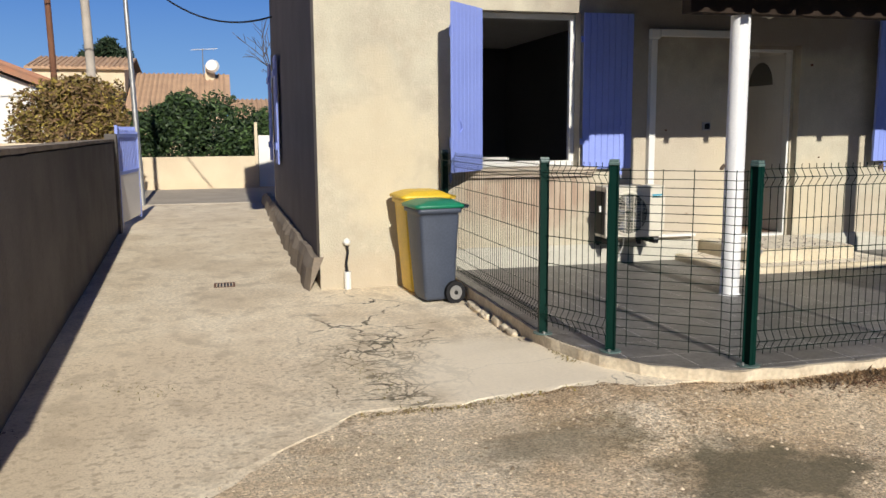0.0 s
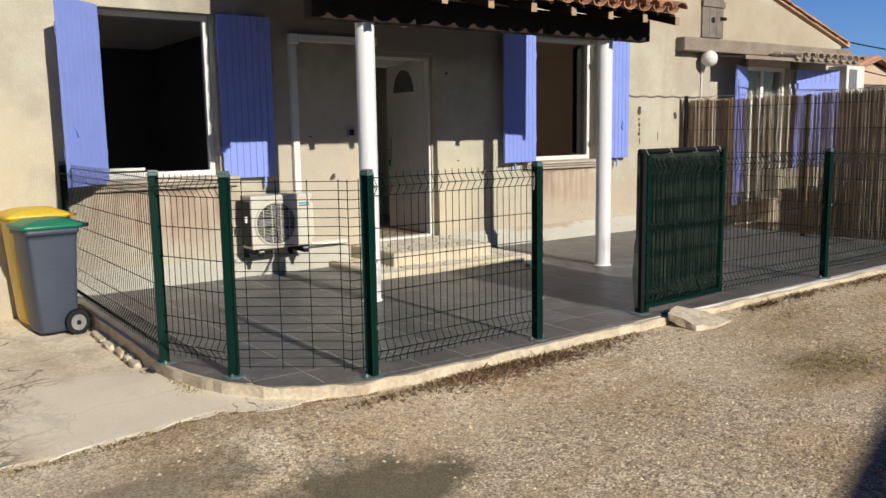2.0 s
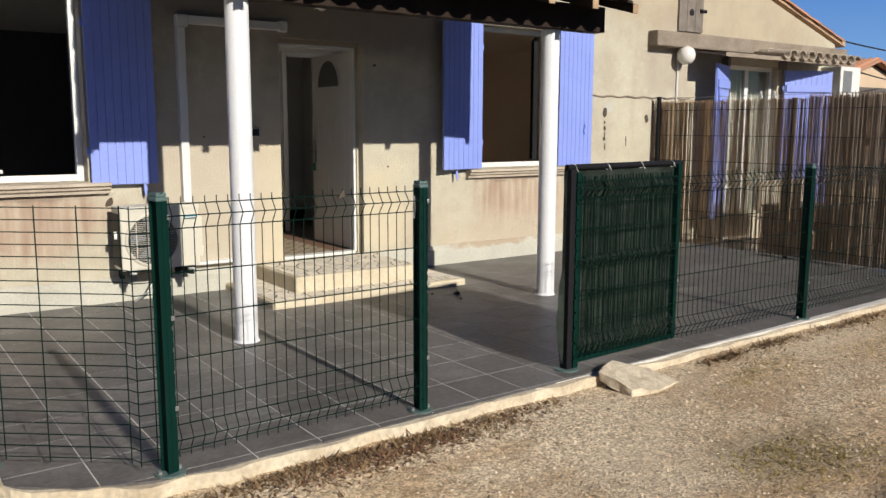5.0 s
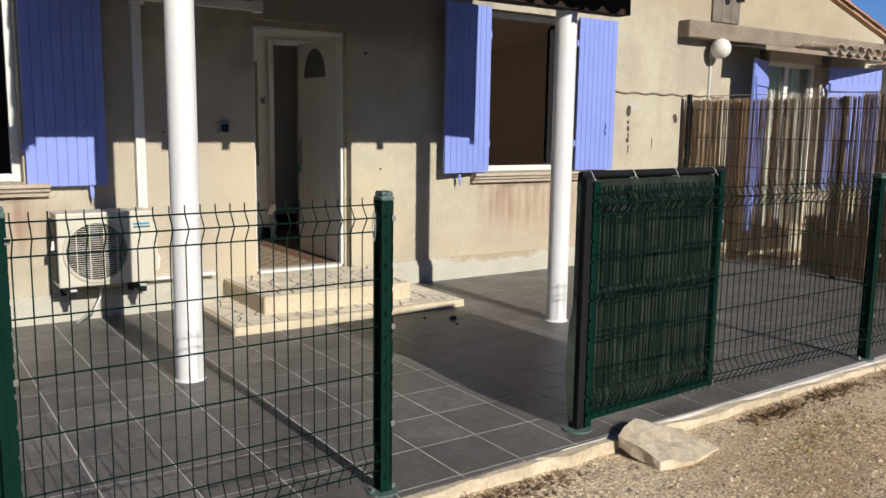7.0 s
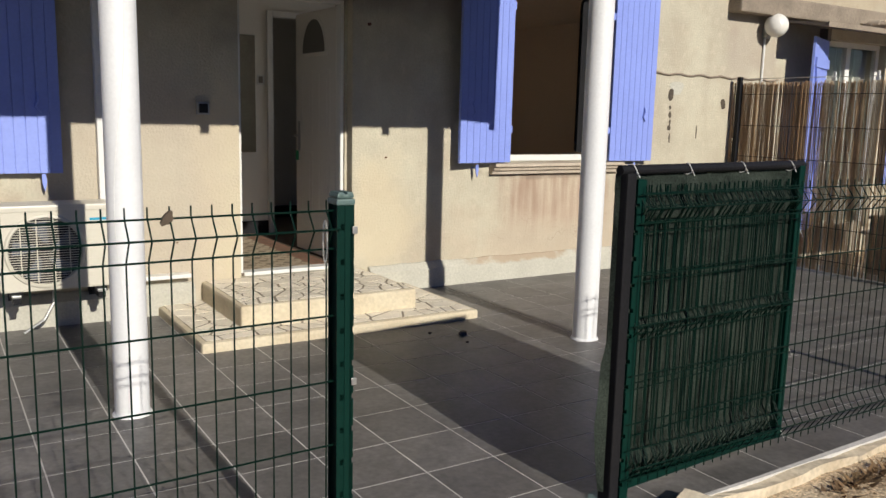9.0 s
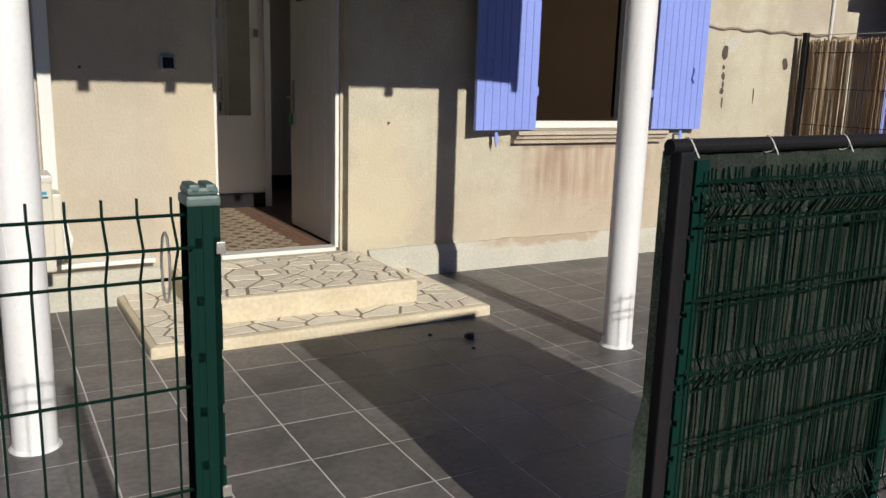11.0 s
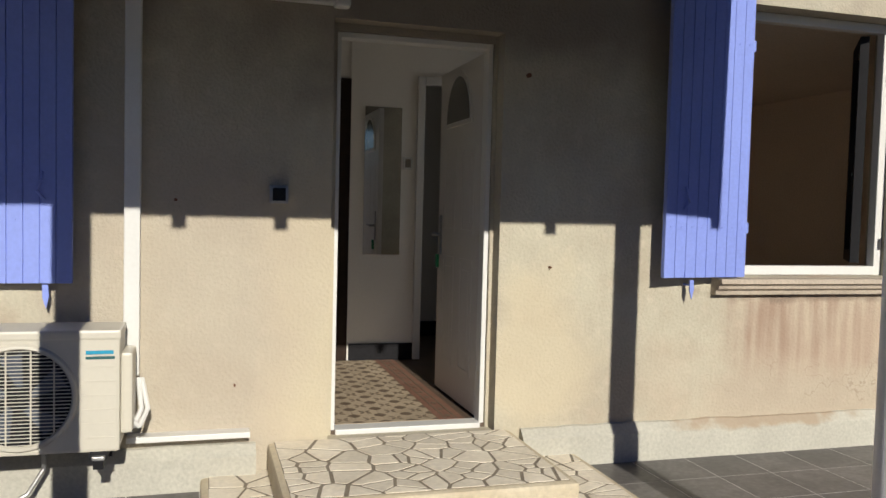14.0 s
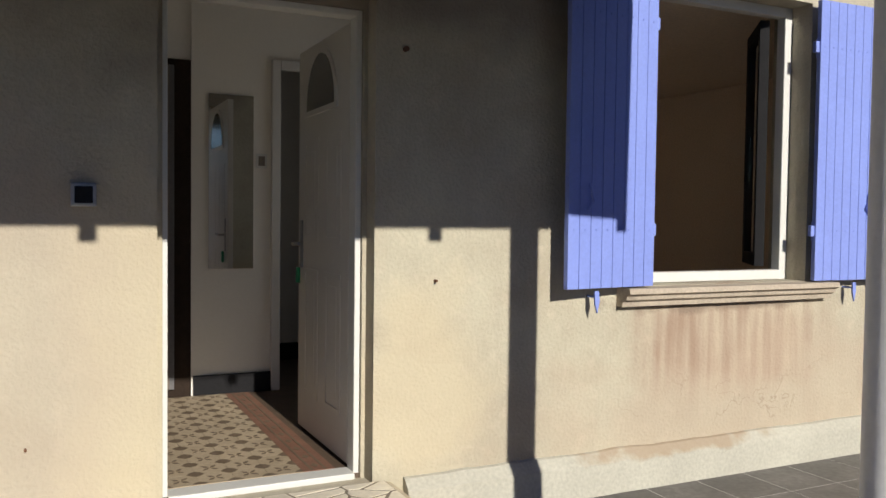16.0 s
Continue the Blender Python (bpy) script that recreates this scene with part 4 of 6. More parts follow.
for i in range(17):
    x = 14.36 - i * 0.34
    z = 3.125 + (14.45 - x) * 0.2962
    if first is None:
        first = o = part("roof_tile", barrel(0.42, 0.088, 0.072, True), TERRACOTTA, vg)
    else:
        o = first.copy()
        scene.collection.objects.link(o)
        o.parent = vg
    o.matrix_basis = pose(x, FACE + 0.02, z - 0.045, 0, 0, 90) @ pose(0, 0, 0, 16.5 + rng.uniform(-1, 1), rng.uniform(-4, 4), 0)

# ---- fence ----
LEVELS = (1.12, 1.075, 1.02, 0.84, 0.66, 0.48, 0.30, 0.20, 0.145, 0.09)
def fold(z):
    """The bend of the mesh out of its plane."""
    for a, b in ((1.12, 1.02), (0.20, 0.09)):
        if b < z < a:
            return 0.035
    return 0.0

WIRE_BM = bmesh.new()
zs = (1.148, 1.12, 1.072, 1.02, 0.20, 0.145, 0.09, 0.06)
for a, b in zip(zs, zs[1:]):
    tube(WIRE_BM, (0, -fold(a), a), (0, -fold(b), b), 0.0023, 5)
wire_mesh = bpy.data.meshes.new("vertical_wire")
WIRE_BM.to_mesh(wire_mesh)
wire_mesh.materials.append(WIRE)

def fence_panel(a, b, label="dark green welded mesh fence panel"):
    a, b = Vector((*a, 0)), Vector((*b, 0))
    L = (b - a).length
    ang = math.degrees(math.atan2(b.y - a.y, b.x - a.x))
    p = thing("mesh_fence", pose(a.x, a.y, TERRACE, 0, 0, ang), label, "fence", "mesh fence panels")
    n = int((L - 0.06) / 0.05)
    for i in range(n + 1):
        o = new("vertical_wire", wire_mesh)
        o.parent = p
        o.matrix_basis = pose((L - n * 0.05) / 2 + i * 0.05, 0, 0)
    for z in LEVELS:
        bm = bmesh.new()
        tube(bm, (0.02, -fold(z) - 0.004, z), (L - 0.02, -fold(z) - 0.004, z), 0.0028, 5)
        part("horizontal_wire", bm, WIRE, p)
    return p

POSTS = [(1.99, 7.62, 90), (1.99, 5.05, 80), (2.22, 4.51, 55), (2.84, 4.01, 15), (4.125, 4.05, 0), (7.63, 4.09, 0), (10.18, 4.12, 0)]
def notched(x0, x1, lo, hi, depth, side):
    """A strip along z with square notches along one edge."""
    pts = [(x0, lo), (x1, lo)] if side > 0 else [(x1, lo), (x0, lo)]
    sgn = 1 if side > 0 else -1
    e = pts[1][0]
    z = lo + 0.05
    line = [pts[0], pts[1]]
    while z + 0.05 < hi:
        line += [(e, z), (e - sgn * depth, z), (e - sgn * depth, z + 0.016), (e, z + 0.016)]
        z += 0.092
    line += [(e, hi), (pts[0][0], hi)]
    return line

post_parts = {}
def fence_post(x, y, turn):
    c = thing("fence_post", pose(x, y, TERRACE, 0, 0, turn), "dark green notched steel fence post on a base plate", "fence post", "fence posts")
    if not post_parts:
        body = boxes((-0.0145, 0.0145, -0.028, 0.028, 0.008, 1.135))
        box(body, -0.003, 0.003, -0.0305, -0.0282, 0.008, 1.135)
        post_parts["profile"] = part("profile", body, GREEN, c)
        for k, side in (("flange", 1), ("flange_back", -1)):
            bm = bmesh.new()
            for yy in (-0.028, 0.024):
                prism(bm, notched(side * 0.0147, side * 0.0245, 0.008, 1.135, 0.011, side), "y", yy, yy + 0.004)
            post_parts[k] = part("flange", bm, GREEN, c)
        cap = boxes((-0.0265, 0.0265, -0.031, 0.031, 1.135, 1.152), (-0.024, 0.024, -0.028, 0.028, 1.1525, 1.164), bevel=0.005)
        box(cap, -0.021, -0.004, -0.028, 0.028, 1.154, 1.169, bevel=0.004)
        box(cap, 0.004, 0.021, -0.028, 0.028, 1.154, 1.169, bevel=0.004)
        post_parts["cap"] = part("cap", cap, CAP, c, "weathered grey-green cap")
        bp = bmesh.new()
        tube(bp, (0, 0, 0.0), (0, 0, 0.008), 0.064, 20)
        post_parts["base_plate"] = part("base_plate", bp, CAP, c)
        for k, dx in (("bolt", -0.046), ("bolt_b", 0.046)):
            post_parts[k] = part("bolt", tube(bmesh.new(), (dx, 0, 0.008), (dx, 0, 0.022), 0.009, 6), METAL, c)
        for k, z in (("clip", 1.07), ("clip_b", 0.66), ("clip_c", 0.28)):
            post_parts[k] = part("clip", boxes((0.016, 0.031, -0.036, -0.0307, z - 0.010, z + 0.010), bevel=0.002), METAL, c)
    else:
        for o in list(post_parts.values()):
            q = o.copy()
            scene.collection.objects.link(q)
            q.parent = c
for p in POSTS:
    fence_post(*p)
def sideways_panel(a, b):
    """An offcut of mesh mounted on its side: close level wires, few uprights, an upright fold."""
    a, b = Vector((*a, 0)), Vector((*b, 0))
    L = (b - a).length
    p = thing("mesh_fence", pose(a.x, a.y, TERRACE, 0, 0, math.degrees(math.atan2(b.y - a.y, b.x - a.x))), "dark green mesh offcut mounted on its side", "fence", "mesh fence panels")
    bm = bmesh.new()
    run = ((0.01, 0), (L * 0.80, 0), (L * 0.87, 0.035), (L * 0.94, 0), (L - 0.01, 0))
    for (xa, fa), (xb, fb) in zip(run, run[1:]):
        tube(bm, (xa, -fa, 0), (xb, -fb, 0), 0.0023, 5)
    me = bpy.data.meshes.new("horizontal_wire")
    bm.to_mesh(me)
    bm.free()
    me.materials.append(WIRE)
    for k in range(22):
        o = new("horizontal_wire", me)
        o.parent = p
        o.matrix_basis = pose(0, 0, 0.055 + k * 0.05)
    for x, out in ((0.12, 0), (0.36, 0), (0.58, 0), (0.80, 0), (0.87, 0.035), (0.94, 0)):
        part("vertical_wire", tube(bmesh.new(), (L * x, -out - 0.004, 0.04), (L * x, -out - 0.004, 1.115), 0.0028, 5), WIRE, p)

for i, j in ((0, 1), (1, 2), (3, 4), (5, 6)):
    fence_panel(POSTS[i][:2], POSTS[j][:2])
sideways_panel(POSTS[2][:2], POSTS[3][:2])
for x, y, z in ((3.676, 4.03, 1.505), (2.68, 4.10, 1.515)):
    dl = thing("snagged_leaf", pose(x, y, z, 20, 30, 15), "dark dead leaf caught on the fence wire", "leaf", "snagged leaves")
    part("blade", prism(bmesh.new(), [(math.cos(a) * 0.012, math.sin(a) * 0.019 * (1 + 0.3 * math.cos(3 * a))) for a in np.linspace(0, 6.28, 12)[:-1]], "y", -0.004, 0.004), BARK, dl)
fence_panel((5.24, 4.10), POSTS[5][:2])
tw = thing("wire_tie", pose(4.065, 4.03, 1.43), "thin galvanised wire tie hooked on the fence", "wire tie")
bm = bmesh.new()
for k in range(12):
    a, b = k / 12 * 6.283, (k + 1) / 12 * 6.283
    tube(bm, (0.006 * math.cos(a), -0.012, 0.055 * math.sin(a)), (0.006 * math.cos(b), -0.012, 0.055 * math.sin(b)), 0.0022, 5)
part("loop", bm, METAL, tw)

# gate leaf folded back against the fence
gt = thing("garden_gate", pose(5.21, 4.145, TERRACE, 0, 0, 3.2), "green mesh gate covered in dark shade net, folded back", "gate")
GW, GH = 1.07, 1.20
part("stile", boxes((0.0, 0.045, -0.03, 0.03, 0.0, GH - 0.01), bevel=0.006), BLACK, gt, "post wrapped in dark net")
part("base_plate", tube(bmesh.new(), (0.03, 0, 0), (0.03, 0, 0.008), 0.075, 20), CAP, gt)
part("stile", boxes((GW - 0.04, GW, -0.02, 0.02, 0.03, GH), bevel=0.004), GREEN, gt)
part("top_rail", tube(bmesh.new(), (-0.01, 0.0, GH), (GW + 0.005, 0.0, GH + 0.004), 0.017, 12), BLACK, gt, "top rail wrapped in dark net")
part("bottom_rail", boxes((0.045, GW - 0.04, -0.015, 0.015, 0.03, 0.06), bevel=0.004), GREEN, gt)
fl = bmesh.new()
prism(fl, notched(0.046, 0.088, 0.01, GH - 0.03, 0.012, -1), "y", -0.036, -0.024)
part("notched_flange", fl, GREEN, gt)
gate_wire = bmesh.new()
bends = ((1.148, 0), (1.12, 0), (1.072, 0.03), (1.02, 0), (0.68, 0), (0.64, 0.028), (0.60, 0), (0.20, 0), (0.145, 0.03), (0.09, 0), (0.06, 0))
for (za, fa), (zb, fb) in zip(bends, bends[1:]):
    tube(gate_wire, (0, -fa, za), (0, -fb, zb), 0.0025, 5)
gate_wire_mesh = bpy.data.meshes.new("vertical_wire")
gate_wire.to_mesh(gate_wire_mesh)
gate_wire.free()
gate_wire_mesh.materials.append(WIRE)
for row, (count, yy) in enumerate(((20, -0.024), (26, -0.008))):
    for i in range(count):
        o = new("vertical_wire", gate_wire_mesh)
        o.parent = gt
        o.matrix_basis = pose(0.045 + (i + 0.5) * 0.97 / count + 0.006 * row, yy, 0, 0, 0.6 * math.sin(i * 2.1 + row), 0)
for k, z in enumerate((1.12, 1.075, 1.02, 0.985, 0.84, 0.81, 0.68, 0.645, 0.62, 0.60, 0.44, 0.42, 0.24, 0.09)):
    off = 0.034 if k % 2 else 0.026
    part("horizontal_wire", tube(bmesh.new(), (0.04, -off, z), (GW - 0.03, -off, z), 0.0030, 5), WIRE, gt)
net = bmesh.new()
grid = []
for i in range(61):
    row = []
    for j in range(41):
        x, z = 0.01 + (GW - 0.02) * i / 60, 0.05 + (GH - 0.05) * j / 40
        yy = 0.012 + 0.011 * noise.noise(Vector((x * 26, z * 2.2, 1))) + 0.006 * noise.noise(Vector((x * 60, z * 6, 7)))
        row.append(net.verts.new((x, yy, z)))
    grid.append(row)
for i in range(60):
    for j in range(40):
        net.faces.new((grid[i][j], grid[i + 1][j], grid[i + 1][j + 1], grid[i][j + 1]))
bmesh.ops.solidify(net, geom=net.faces, thickness=0.004)
part("shade_net", net, NET, gt, "creased dark green shade net", smooth=True)
flap = bmesh.new()
rows = []
for j in range(25):
    z = 0.04 + 1.14 * j / 24
    w = 0.008 + 0.035 * max(0, math.sin((z - 0.02) * 5.2)) * (z < 0.62) + 0.008 * noise.noise(Vector((0, 0, z * 12)))
    rows.append([flap.verts.new((-0.002, 0.0, z)), flap.verts.new((-w, 0.018 + 0.01 * noise.noise(Vector((3, 0, z * 9))), z))])
for a, b in zip(rows, rows[1:]):
    flap.faces.new((a[0], b[0], b[1], a[1]))
bmesh.ops.solidify(flap, geom=flap.faces, thickness=0.006)
part("net_flap", flap, NET, gt, "loose net hem")
for x, z in ((0.05, GH), (0.34, GH), (0.66, GH), (0.98, GH), (GW, 0.93), (GW, 0.42), (GW, 0.05)):
    b = bmesh.new()
    for k in range(8):
        a0, a1 = k * 0.785, (k + 1) * 0.785
        tube(b, (x + 0.006 * math.sin(a0 * 2), 0.021 * math.cos(a0), z + 0.021 * math.sin(a0)), (x + 0.006 * math.sin(a1 * 2), 0.021 * math.cos(a1), z + 0.021 * math.sin(a1)), 0.0017, 5)
    tube(b, (x, -0.021, z), (x + 0.010, -0.028, z - 0.025), 0.0016, 5)
    part("tie", b, WHITE, gt, "white cord tie")

# ---- air conditioner ----
ac = thing("air_conditioner", pose(3.53, 7.33, 0.68), "ivory outdoor air conditioner unit on wall brackets", "air conditioner")
part("body", boxes((0, 0.62, 0, 0.25, 0, 0.485), bevel=0.014), AC_BODY, ac)
part("top_cover", boxes((-0.004, 0.624, -0.004, 0.254, 0.462, 0.503), bevel=0.010), AC_BODY, ac)
part("service_cover", boxes((0.618, 0.665, 0.05, 0.24, 0.06, 0.40), bevel=0.012), AC_BODY, ac)
FX, FZ, FR = 0.245, 0.235, 0.198
# flat black disc on the casing paints the darkness of the fan hollow
bm = bmesh.new()
tube(bm, (FX, 0.004, FZ), (FX, -0.004, FZ), FR, 48)
part("fan_shade_disc", bm, RUBBER, ac)
ring = bmesh.new()
vs = []
for k in range(48):
    a = k / 48 * 6.2832
    vs.append([ring.verts.new((FX + r * math.cos(a), y, FZ + r * math.sin(a))) for r, y in ((FR - 0.004, -0.004), (FR + 0.002, -0.016), (FR + 0.014, -0.014), (FR + 0.022, -0.001))])
for k in range(48):
    for i in range(3):
        ring.faces.new((vs[k][i], vs[k][i + 1], vs[(k + 1) % 48][i + 1], vs[(k + 1) % 48][i]))
bmesh.ops.recalc_face_normals(ring, faces=ring.faces)
part("grille_rim", ring, AC_BODY, ac, smooth=True)
for k in range(-13, 14):
    z = k * 0.0145
    w = math.sqrt(max(0, (FR - 0.004) ** 2 - z * z))
    part("grille_bar", boxes((FX - w, FX + w, -0.012, -0.008, FZ + z - 0.0016, FZ + z + 0.0016)), AC_BODY, ac)
for dx in (-0.13, -0.045, 0.045, 0.13):
    w = math.sqrt(FR ** 2 - dx * dx) - 0.004
    part("grille_strut", boxes((FX + dx - 0.003, FX + dx + 0.003, -0.016, -0.0125, FZ - w, FZ + w)), AC_BODY, ac)
part("coil", boxes((-0.008, -0.0005, 0.03, 0.235, 0.03, 0.45)), BLACK, ac, "dark finned coil")
part("coil", boxes((0.03, 0.58, 0.2505, 0.262, 0.03, 0.45)), BLACK, ac, "dark finned coil")
for k in range(5):
    a = k * 1.2566
    blade = prism(bmesh.new(), [(FX + math.cos(a + q) * d, FZ + math.sin(a + q) * d) for d, q in ((0.05, 0.0), (0.18, 0.25), (0.18, 0.75), (0.05, 0.5))], "y", -0.0065, -0.0045)
    part("fan_blade", blade, BIN_GREY, ac)
for i in range(7):
    z = 0.06 + i * 0.058
    part("louvre_line", boxes((0.475, 0.61, -0.0025, 0.0, z, z + 0.004)), AC_BODY, ac)
part("badge", boxes((0.49, 0.595, -0.003, -0.0005, 0.405, 0.42)), CYAN, ac, "blue maker's mark")
part("badge", boxes((0.49, 0.60, -0.003, -0.0005, 0.385, 0.396)), TEAL, ac, "dark maker's strip")
for x in (0.06, 0.52):
    br = part("bracket", boxes((x, x + 0.04, -0.02, 0.37, -0.065, -0.03), (x, x + 0.04, 0.335, 0.37, -0.3, -0.066)), BLACK, ac, "dark steel wall bracket")
    part("rubber_foot", boxes((x - 0.015, x + 0.055, 0.0, 0.07, -0.03, 0.0), bevel=0.004), RUBBER, ac)
    part("bolt", boxes((x - 0.005, x + 0.045, -0.024, 0.01, -0.029, -0.012), bevel=0.004), METAL, ac)
part("side_tab", boxes((-0.03, 0.0, 0.08, 0.10, 0.25, 0.31), bevel=0.003), WHITE, ac)
for dx in (0.0, 0.026):
    pp = bmesh.new()
    pts = [(0.60 + dx, 0.12, 0.12), (0.66 + dx, 0.15, 0.06), (0.69 + dx, 0.22, 0.12), (0.67 + dx * 0.6, 0.30, 0.24)]
    for a, b in zip(pts, pts[1:]):
        tube(pp, a, b, 0.011, 8)
    part("pipe", pp, WHITE, ac, "white insulated pipe")
dr = bmesh.new()
pts = [(0.30, 0.2, -0.01), (0.30, 0.22, -0.12), (0.24, 0.2, -0.22), (0.12, 0.15, -0.28)]
for a, b in zip(pts, pts[1:]):
    tube(dr, a, b, 0.010, 8)
part("drain_hose", dr, METAL, ac, "grey drain hose")

td = thing("pipe_trunking", pose(0, FACE, 0), "white plastic pipe trunking up the wall", "trunking")
part("riser", boxes((4.135, 4.203, -0.065, 0.0, 0.93, 2.62), bevel=0.006), WHITE, td)
part("elbow", boxes((4.128, 4.235, -0.07, 0.0, 2.62, 2.725), bevel=0.02), WHITE, td)
part("run", boxes((4.235, 5.05, -0.065, 0.0, 2.652, 2.72), bevel=0.006), WHITE, td)
part("end_cap", boxes((5.05, 5.125, -0.07, 0.0, 2.64, 2.735), bevel=0.012), WHITE, td)
cb = thing("cable_trunking", pose(4.15, FACE, 0.64), "thin white cable trunking low on the wall", "trunking")
part("strip", boxes((0, 0.54, -0.085, 0.0, -0.012, 0.014), bevel=0.003), WHITE, cb)
ds = thing("outdoor_switch", pose(4.81, FACE, 1.757), "square dark switch box on the wall", "switch")
part("plate", boxes((-0.042, 0.042, -0.03, 0.0, -0.042, 0.042), bevel=0.005), METAL, ds)
part("rocker", boxes((-0.030, 0.030, -0.036, -0.0305, -0.030, 0.030), bevel=0.003), RUBBER, ds)
lp = thing("porch_lamp", pose(5.47, FACE, 2.90), "small white wall lamp above the door", "wall lamp")
part("base", boxes((-0.05, 0.05, -0.02, 0.0, -0.03, 0.05), bevel=0.006), WHITE, lp)
bm = bmesh.new()
bmesh.ops.create_uvsphere(bm, u_segments=20, v_segments=12, radius=0.05, matrix=Matrix.Translation((0, -0.06, 0.0)))
part("shade", bm, GLOBE, lp, smooth=True)
for x, z, r in ((6.05, 2.395, 0.012), (6.2, 1.42, 0.006), (4.62, 0.86, 0.005), (4.35, 1.72, 0.008)):
    bl = thing("wall_bolt", pose(x, FACE, z), "small rusty bolt in the rendered wall", "bolt", "wall bolts")
    part("head", tube(bmesh.new(), (0, 0.005, 0), (0, -0.02, 0), r, 8), RUST, bl)

# ---- wheeled bins ----
def wheeled_bin(x, y, turn, size, body_mat, lid_mat, label):
    b = thing("wheeled_bin", pose(x, y, GROUND + 0.003, 0, 0, turn) @ Matrix.Diagonal((size, size * 0.9, size, 1)), label, "bin", "wheeled bins")
    bm = bmesh.new()
    rings = []
    for z, hx, y0, y1 in ((0.03, 0.165, -0.155, 0.16), (0.06, 0.175, -0.165, 0.17), (0.45, 0.195, -0.20, 0.185), (0.80, 0.21, -0.225, 0.205), (0.84, 0.21, -0.225, 0.205), (0.842, 0.23, -0.25, 0.225), (0.885, 0.23, -0.25, 0.225), (0.885, 0.20, -0.22, 0.20)):
        pts = []
        for cx, cy, a0 in ((hx - 0.04, y1 - 0.04, 0), (-hx + 0.04, y1 - 0.04, 90), (-hx + 0.04, y0 + 0.04, 180), (hx - 0.04, y0 + 0.04, 270)):
            for k in range(4):
                a = radians(a0 + k * 30)
                pts.append((cx + 0.04 * math.cos(a), cy + 0.04 * math.sin(a), z))
        rings.append([bm.verts.new(p) for p in pts])
    for a, c in zip(rings, rings[1:]):
        for k in range(16):
            bm.faces.new((a[k], a[(k + 1) % 16], c[(k + 1) % 16], c[k]))
    bm.faces.new(rings[0][::-1])
    bm.faces.new(rings[-1])
    part("body", bm, body_mat, b, smooth=True)
    lid = bmesh.new()
    rings = []
    for z, hx, y0, y1 in ((0.887, 0.235, -0.27, 0.26), (0.91, 0.24, -0.28, 0.265), (0.925, 0.225, -0.25, 0.235), (0.955, 0.17, -0.16, 0.17), (0.96, 0.14, -0.12, 0.13)):
        pts = []
        for cx, cy, a0 in ((hx - 0.05, y1 - 0.05, 0), (-hx + 0.05, y1 - 0.05, 90), (-hx + 0.05, y0 + 0.05, 180), (hx - 0.05, y0 + 0.05, 270)):
            for k in range(4):
                a = radians(a0 + k * 30)
                pts.append((cx + 0.05 * math.cos(a), cy + 0.05 * math.sin(a), z))
        rings.append([lid.verts.new(p) for p in pts])
    for a, c in zip(rings, rings[1:]):
        for k in range(16):
            lid.faces.new((a[k], a[(k + 1) % 16], c[(k + 1) % 16], c[k]))
    lid.faces.new(rings[0][::-1])
    lid.faces.new(rings[-1])
    part("lid", lid, lid_mat, b, "domed lid", smooth=True)
    hd = bmesh.new()
    tube(hd, (-0.20, 0.30, 0.90), (0.20, 0.30, 0.90), 0.014, 10)
    for s in (-0.18, 0.0, 0.18):
        box(hd, s - 0.015, s + 0.015, 0.24, 0.30, 0.88, 0.905)
    part("handle", hd, body_mat, b)
    for s in (-1, 1):
        w = part("wheel", tube(bmesh.new(), (s * 0.20, 0.14, 0.105), (s * 0.25, 0.14, 0.105), 0.105, 28), RUBBER, b, "black rubber wheel", smooth=True)
        part("rim", tube(bmesh.new(), (s * 0.2505, 0.14, 0.105), (s * 0.254, 0.14, 0.105), 0.066, 24), METAL, w)
        part("hub", tube(bmesh.new(), (s * 0.2545, 0.14, 0.105), (s * 0.262, 0.14, 0.105), 0.02, 12), RUBBER, w)
    part("axle", tube(bmesh.new(), (-0.20, 0.14, 0.105), (0.20, 0.14, 0.105), 0.01, 8), METAL, b)
    return b
wheeled_bin(1.715, 6.96, -84, 0.93, BIN_GREY, BIN_GREEN, "slate grey wheeled bin with a green lid")
wheeled_bin(1.70, 7.38, -86, 0.985, BIN_YELLOW, BIN_YELLOW, "yellow wheeled bin with a yellow lid")

# ---- small things on the ground ----
def lump(name, x, y, z, sx, sy, sz, seed, mat, label, category, rough=0.35):
    bm = bmesh.new()
    bmesh.ops.create_icosphere(bm, subdivisions=3, radius=1)
    for v in bm.verts:
        q = v.co.copy()
        k = 1 + rough * noise.noise(q * 1.3 + Vector((seed, 0, 0))) + 0.12 * noise.noise(q * 4 + Vector((seed, 3, 0)))
        v.co = Vector((max(-0.85, min(0.85, q.x * k)) * sx, max(-0.8, min(0.8, q.y * k)) * sy, max(-0.75, min(0.7, q.z * k)) * sz))
    o = mesh(name, bm, mat)
    o.location = (x, y, z)
    return tagged(o, label, category)
bm = prism(bmesh.new(), ((-0.23, 0.06), (-0.19, -0.16), (-0.02, -0.20), (0.22, -0.15), (0.15, 0.01), (-0.02, 0.15)), "z", -0.055, 0.0)
bmesh.ops.triangulate(bm, faces=bm.faces)
bmesh.ops.subdivide_edges(bm, edges=bm.edges, cuts=5, use_grid_fill=True)
for v in bm.verts:
    x, y = v.co.x, v.co.y
    rough = Vector((noise.noise(v.co * 14), noise.noise(v.co * 14 + Vector((5, 0, 0))), 0.8 * noise.noise(v.co * 11 + Vector((0, 5, 0))) + 0.4 * noise.noise(v.co * 40)))
    v.co += Vector((0, 0, -0.07 * (x + 0.19) + 0.27 * (y + 0.16))) + rough * 0.014
bmesh.ops.recalc_face_normals(bm, faces=bm.faces)
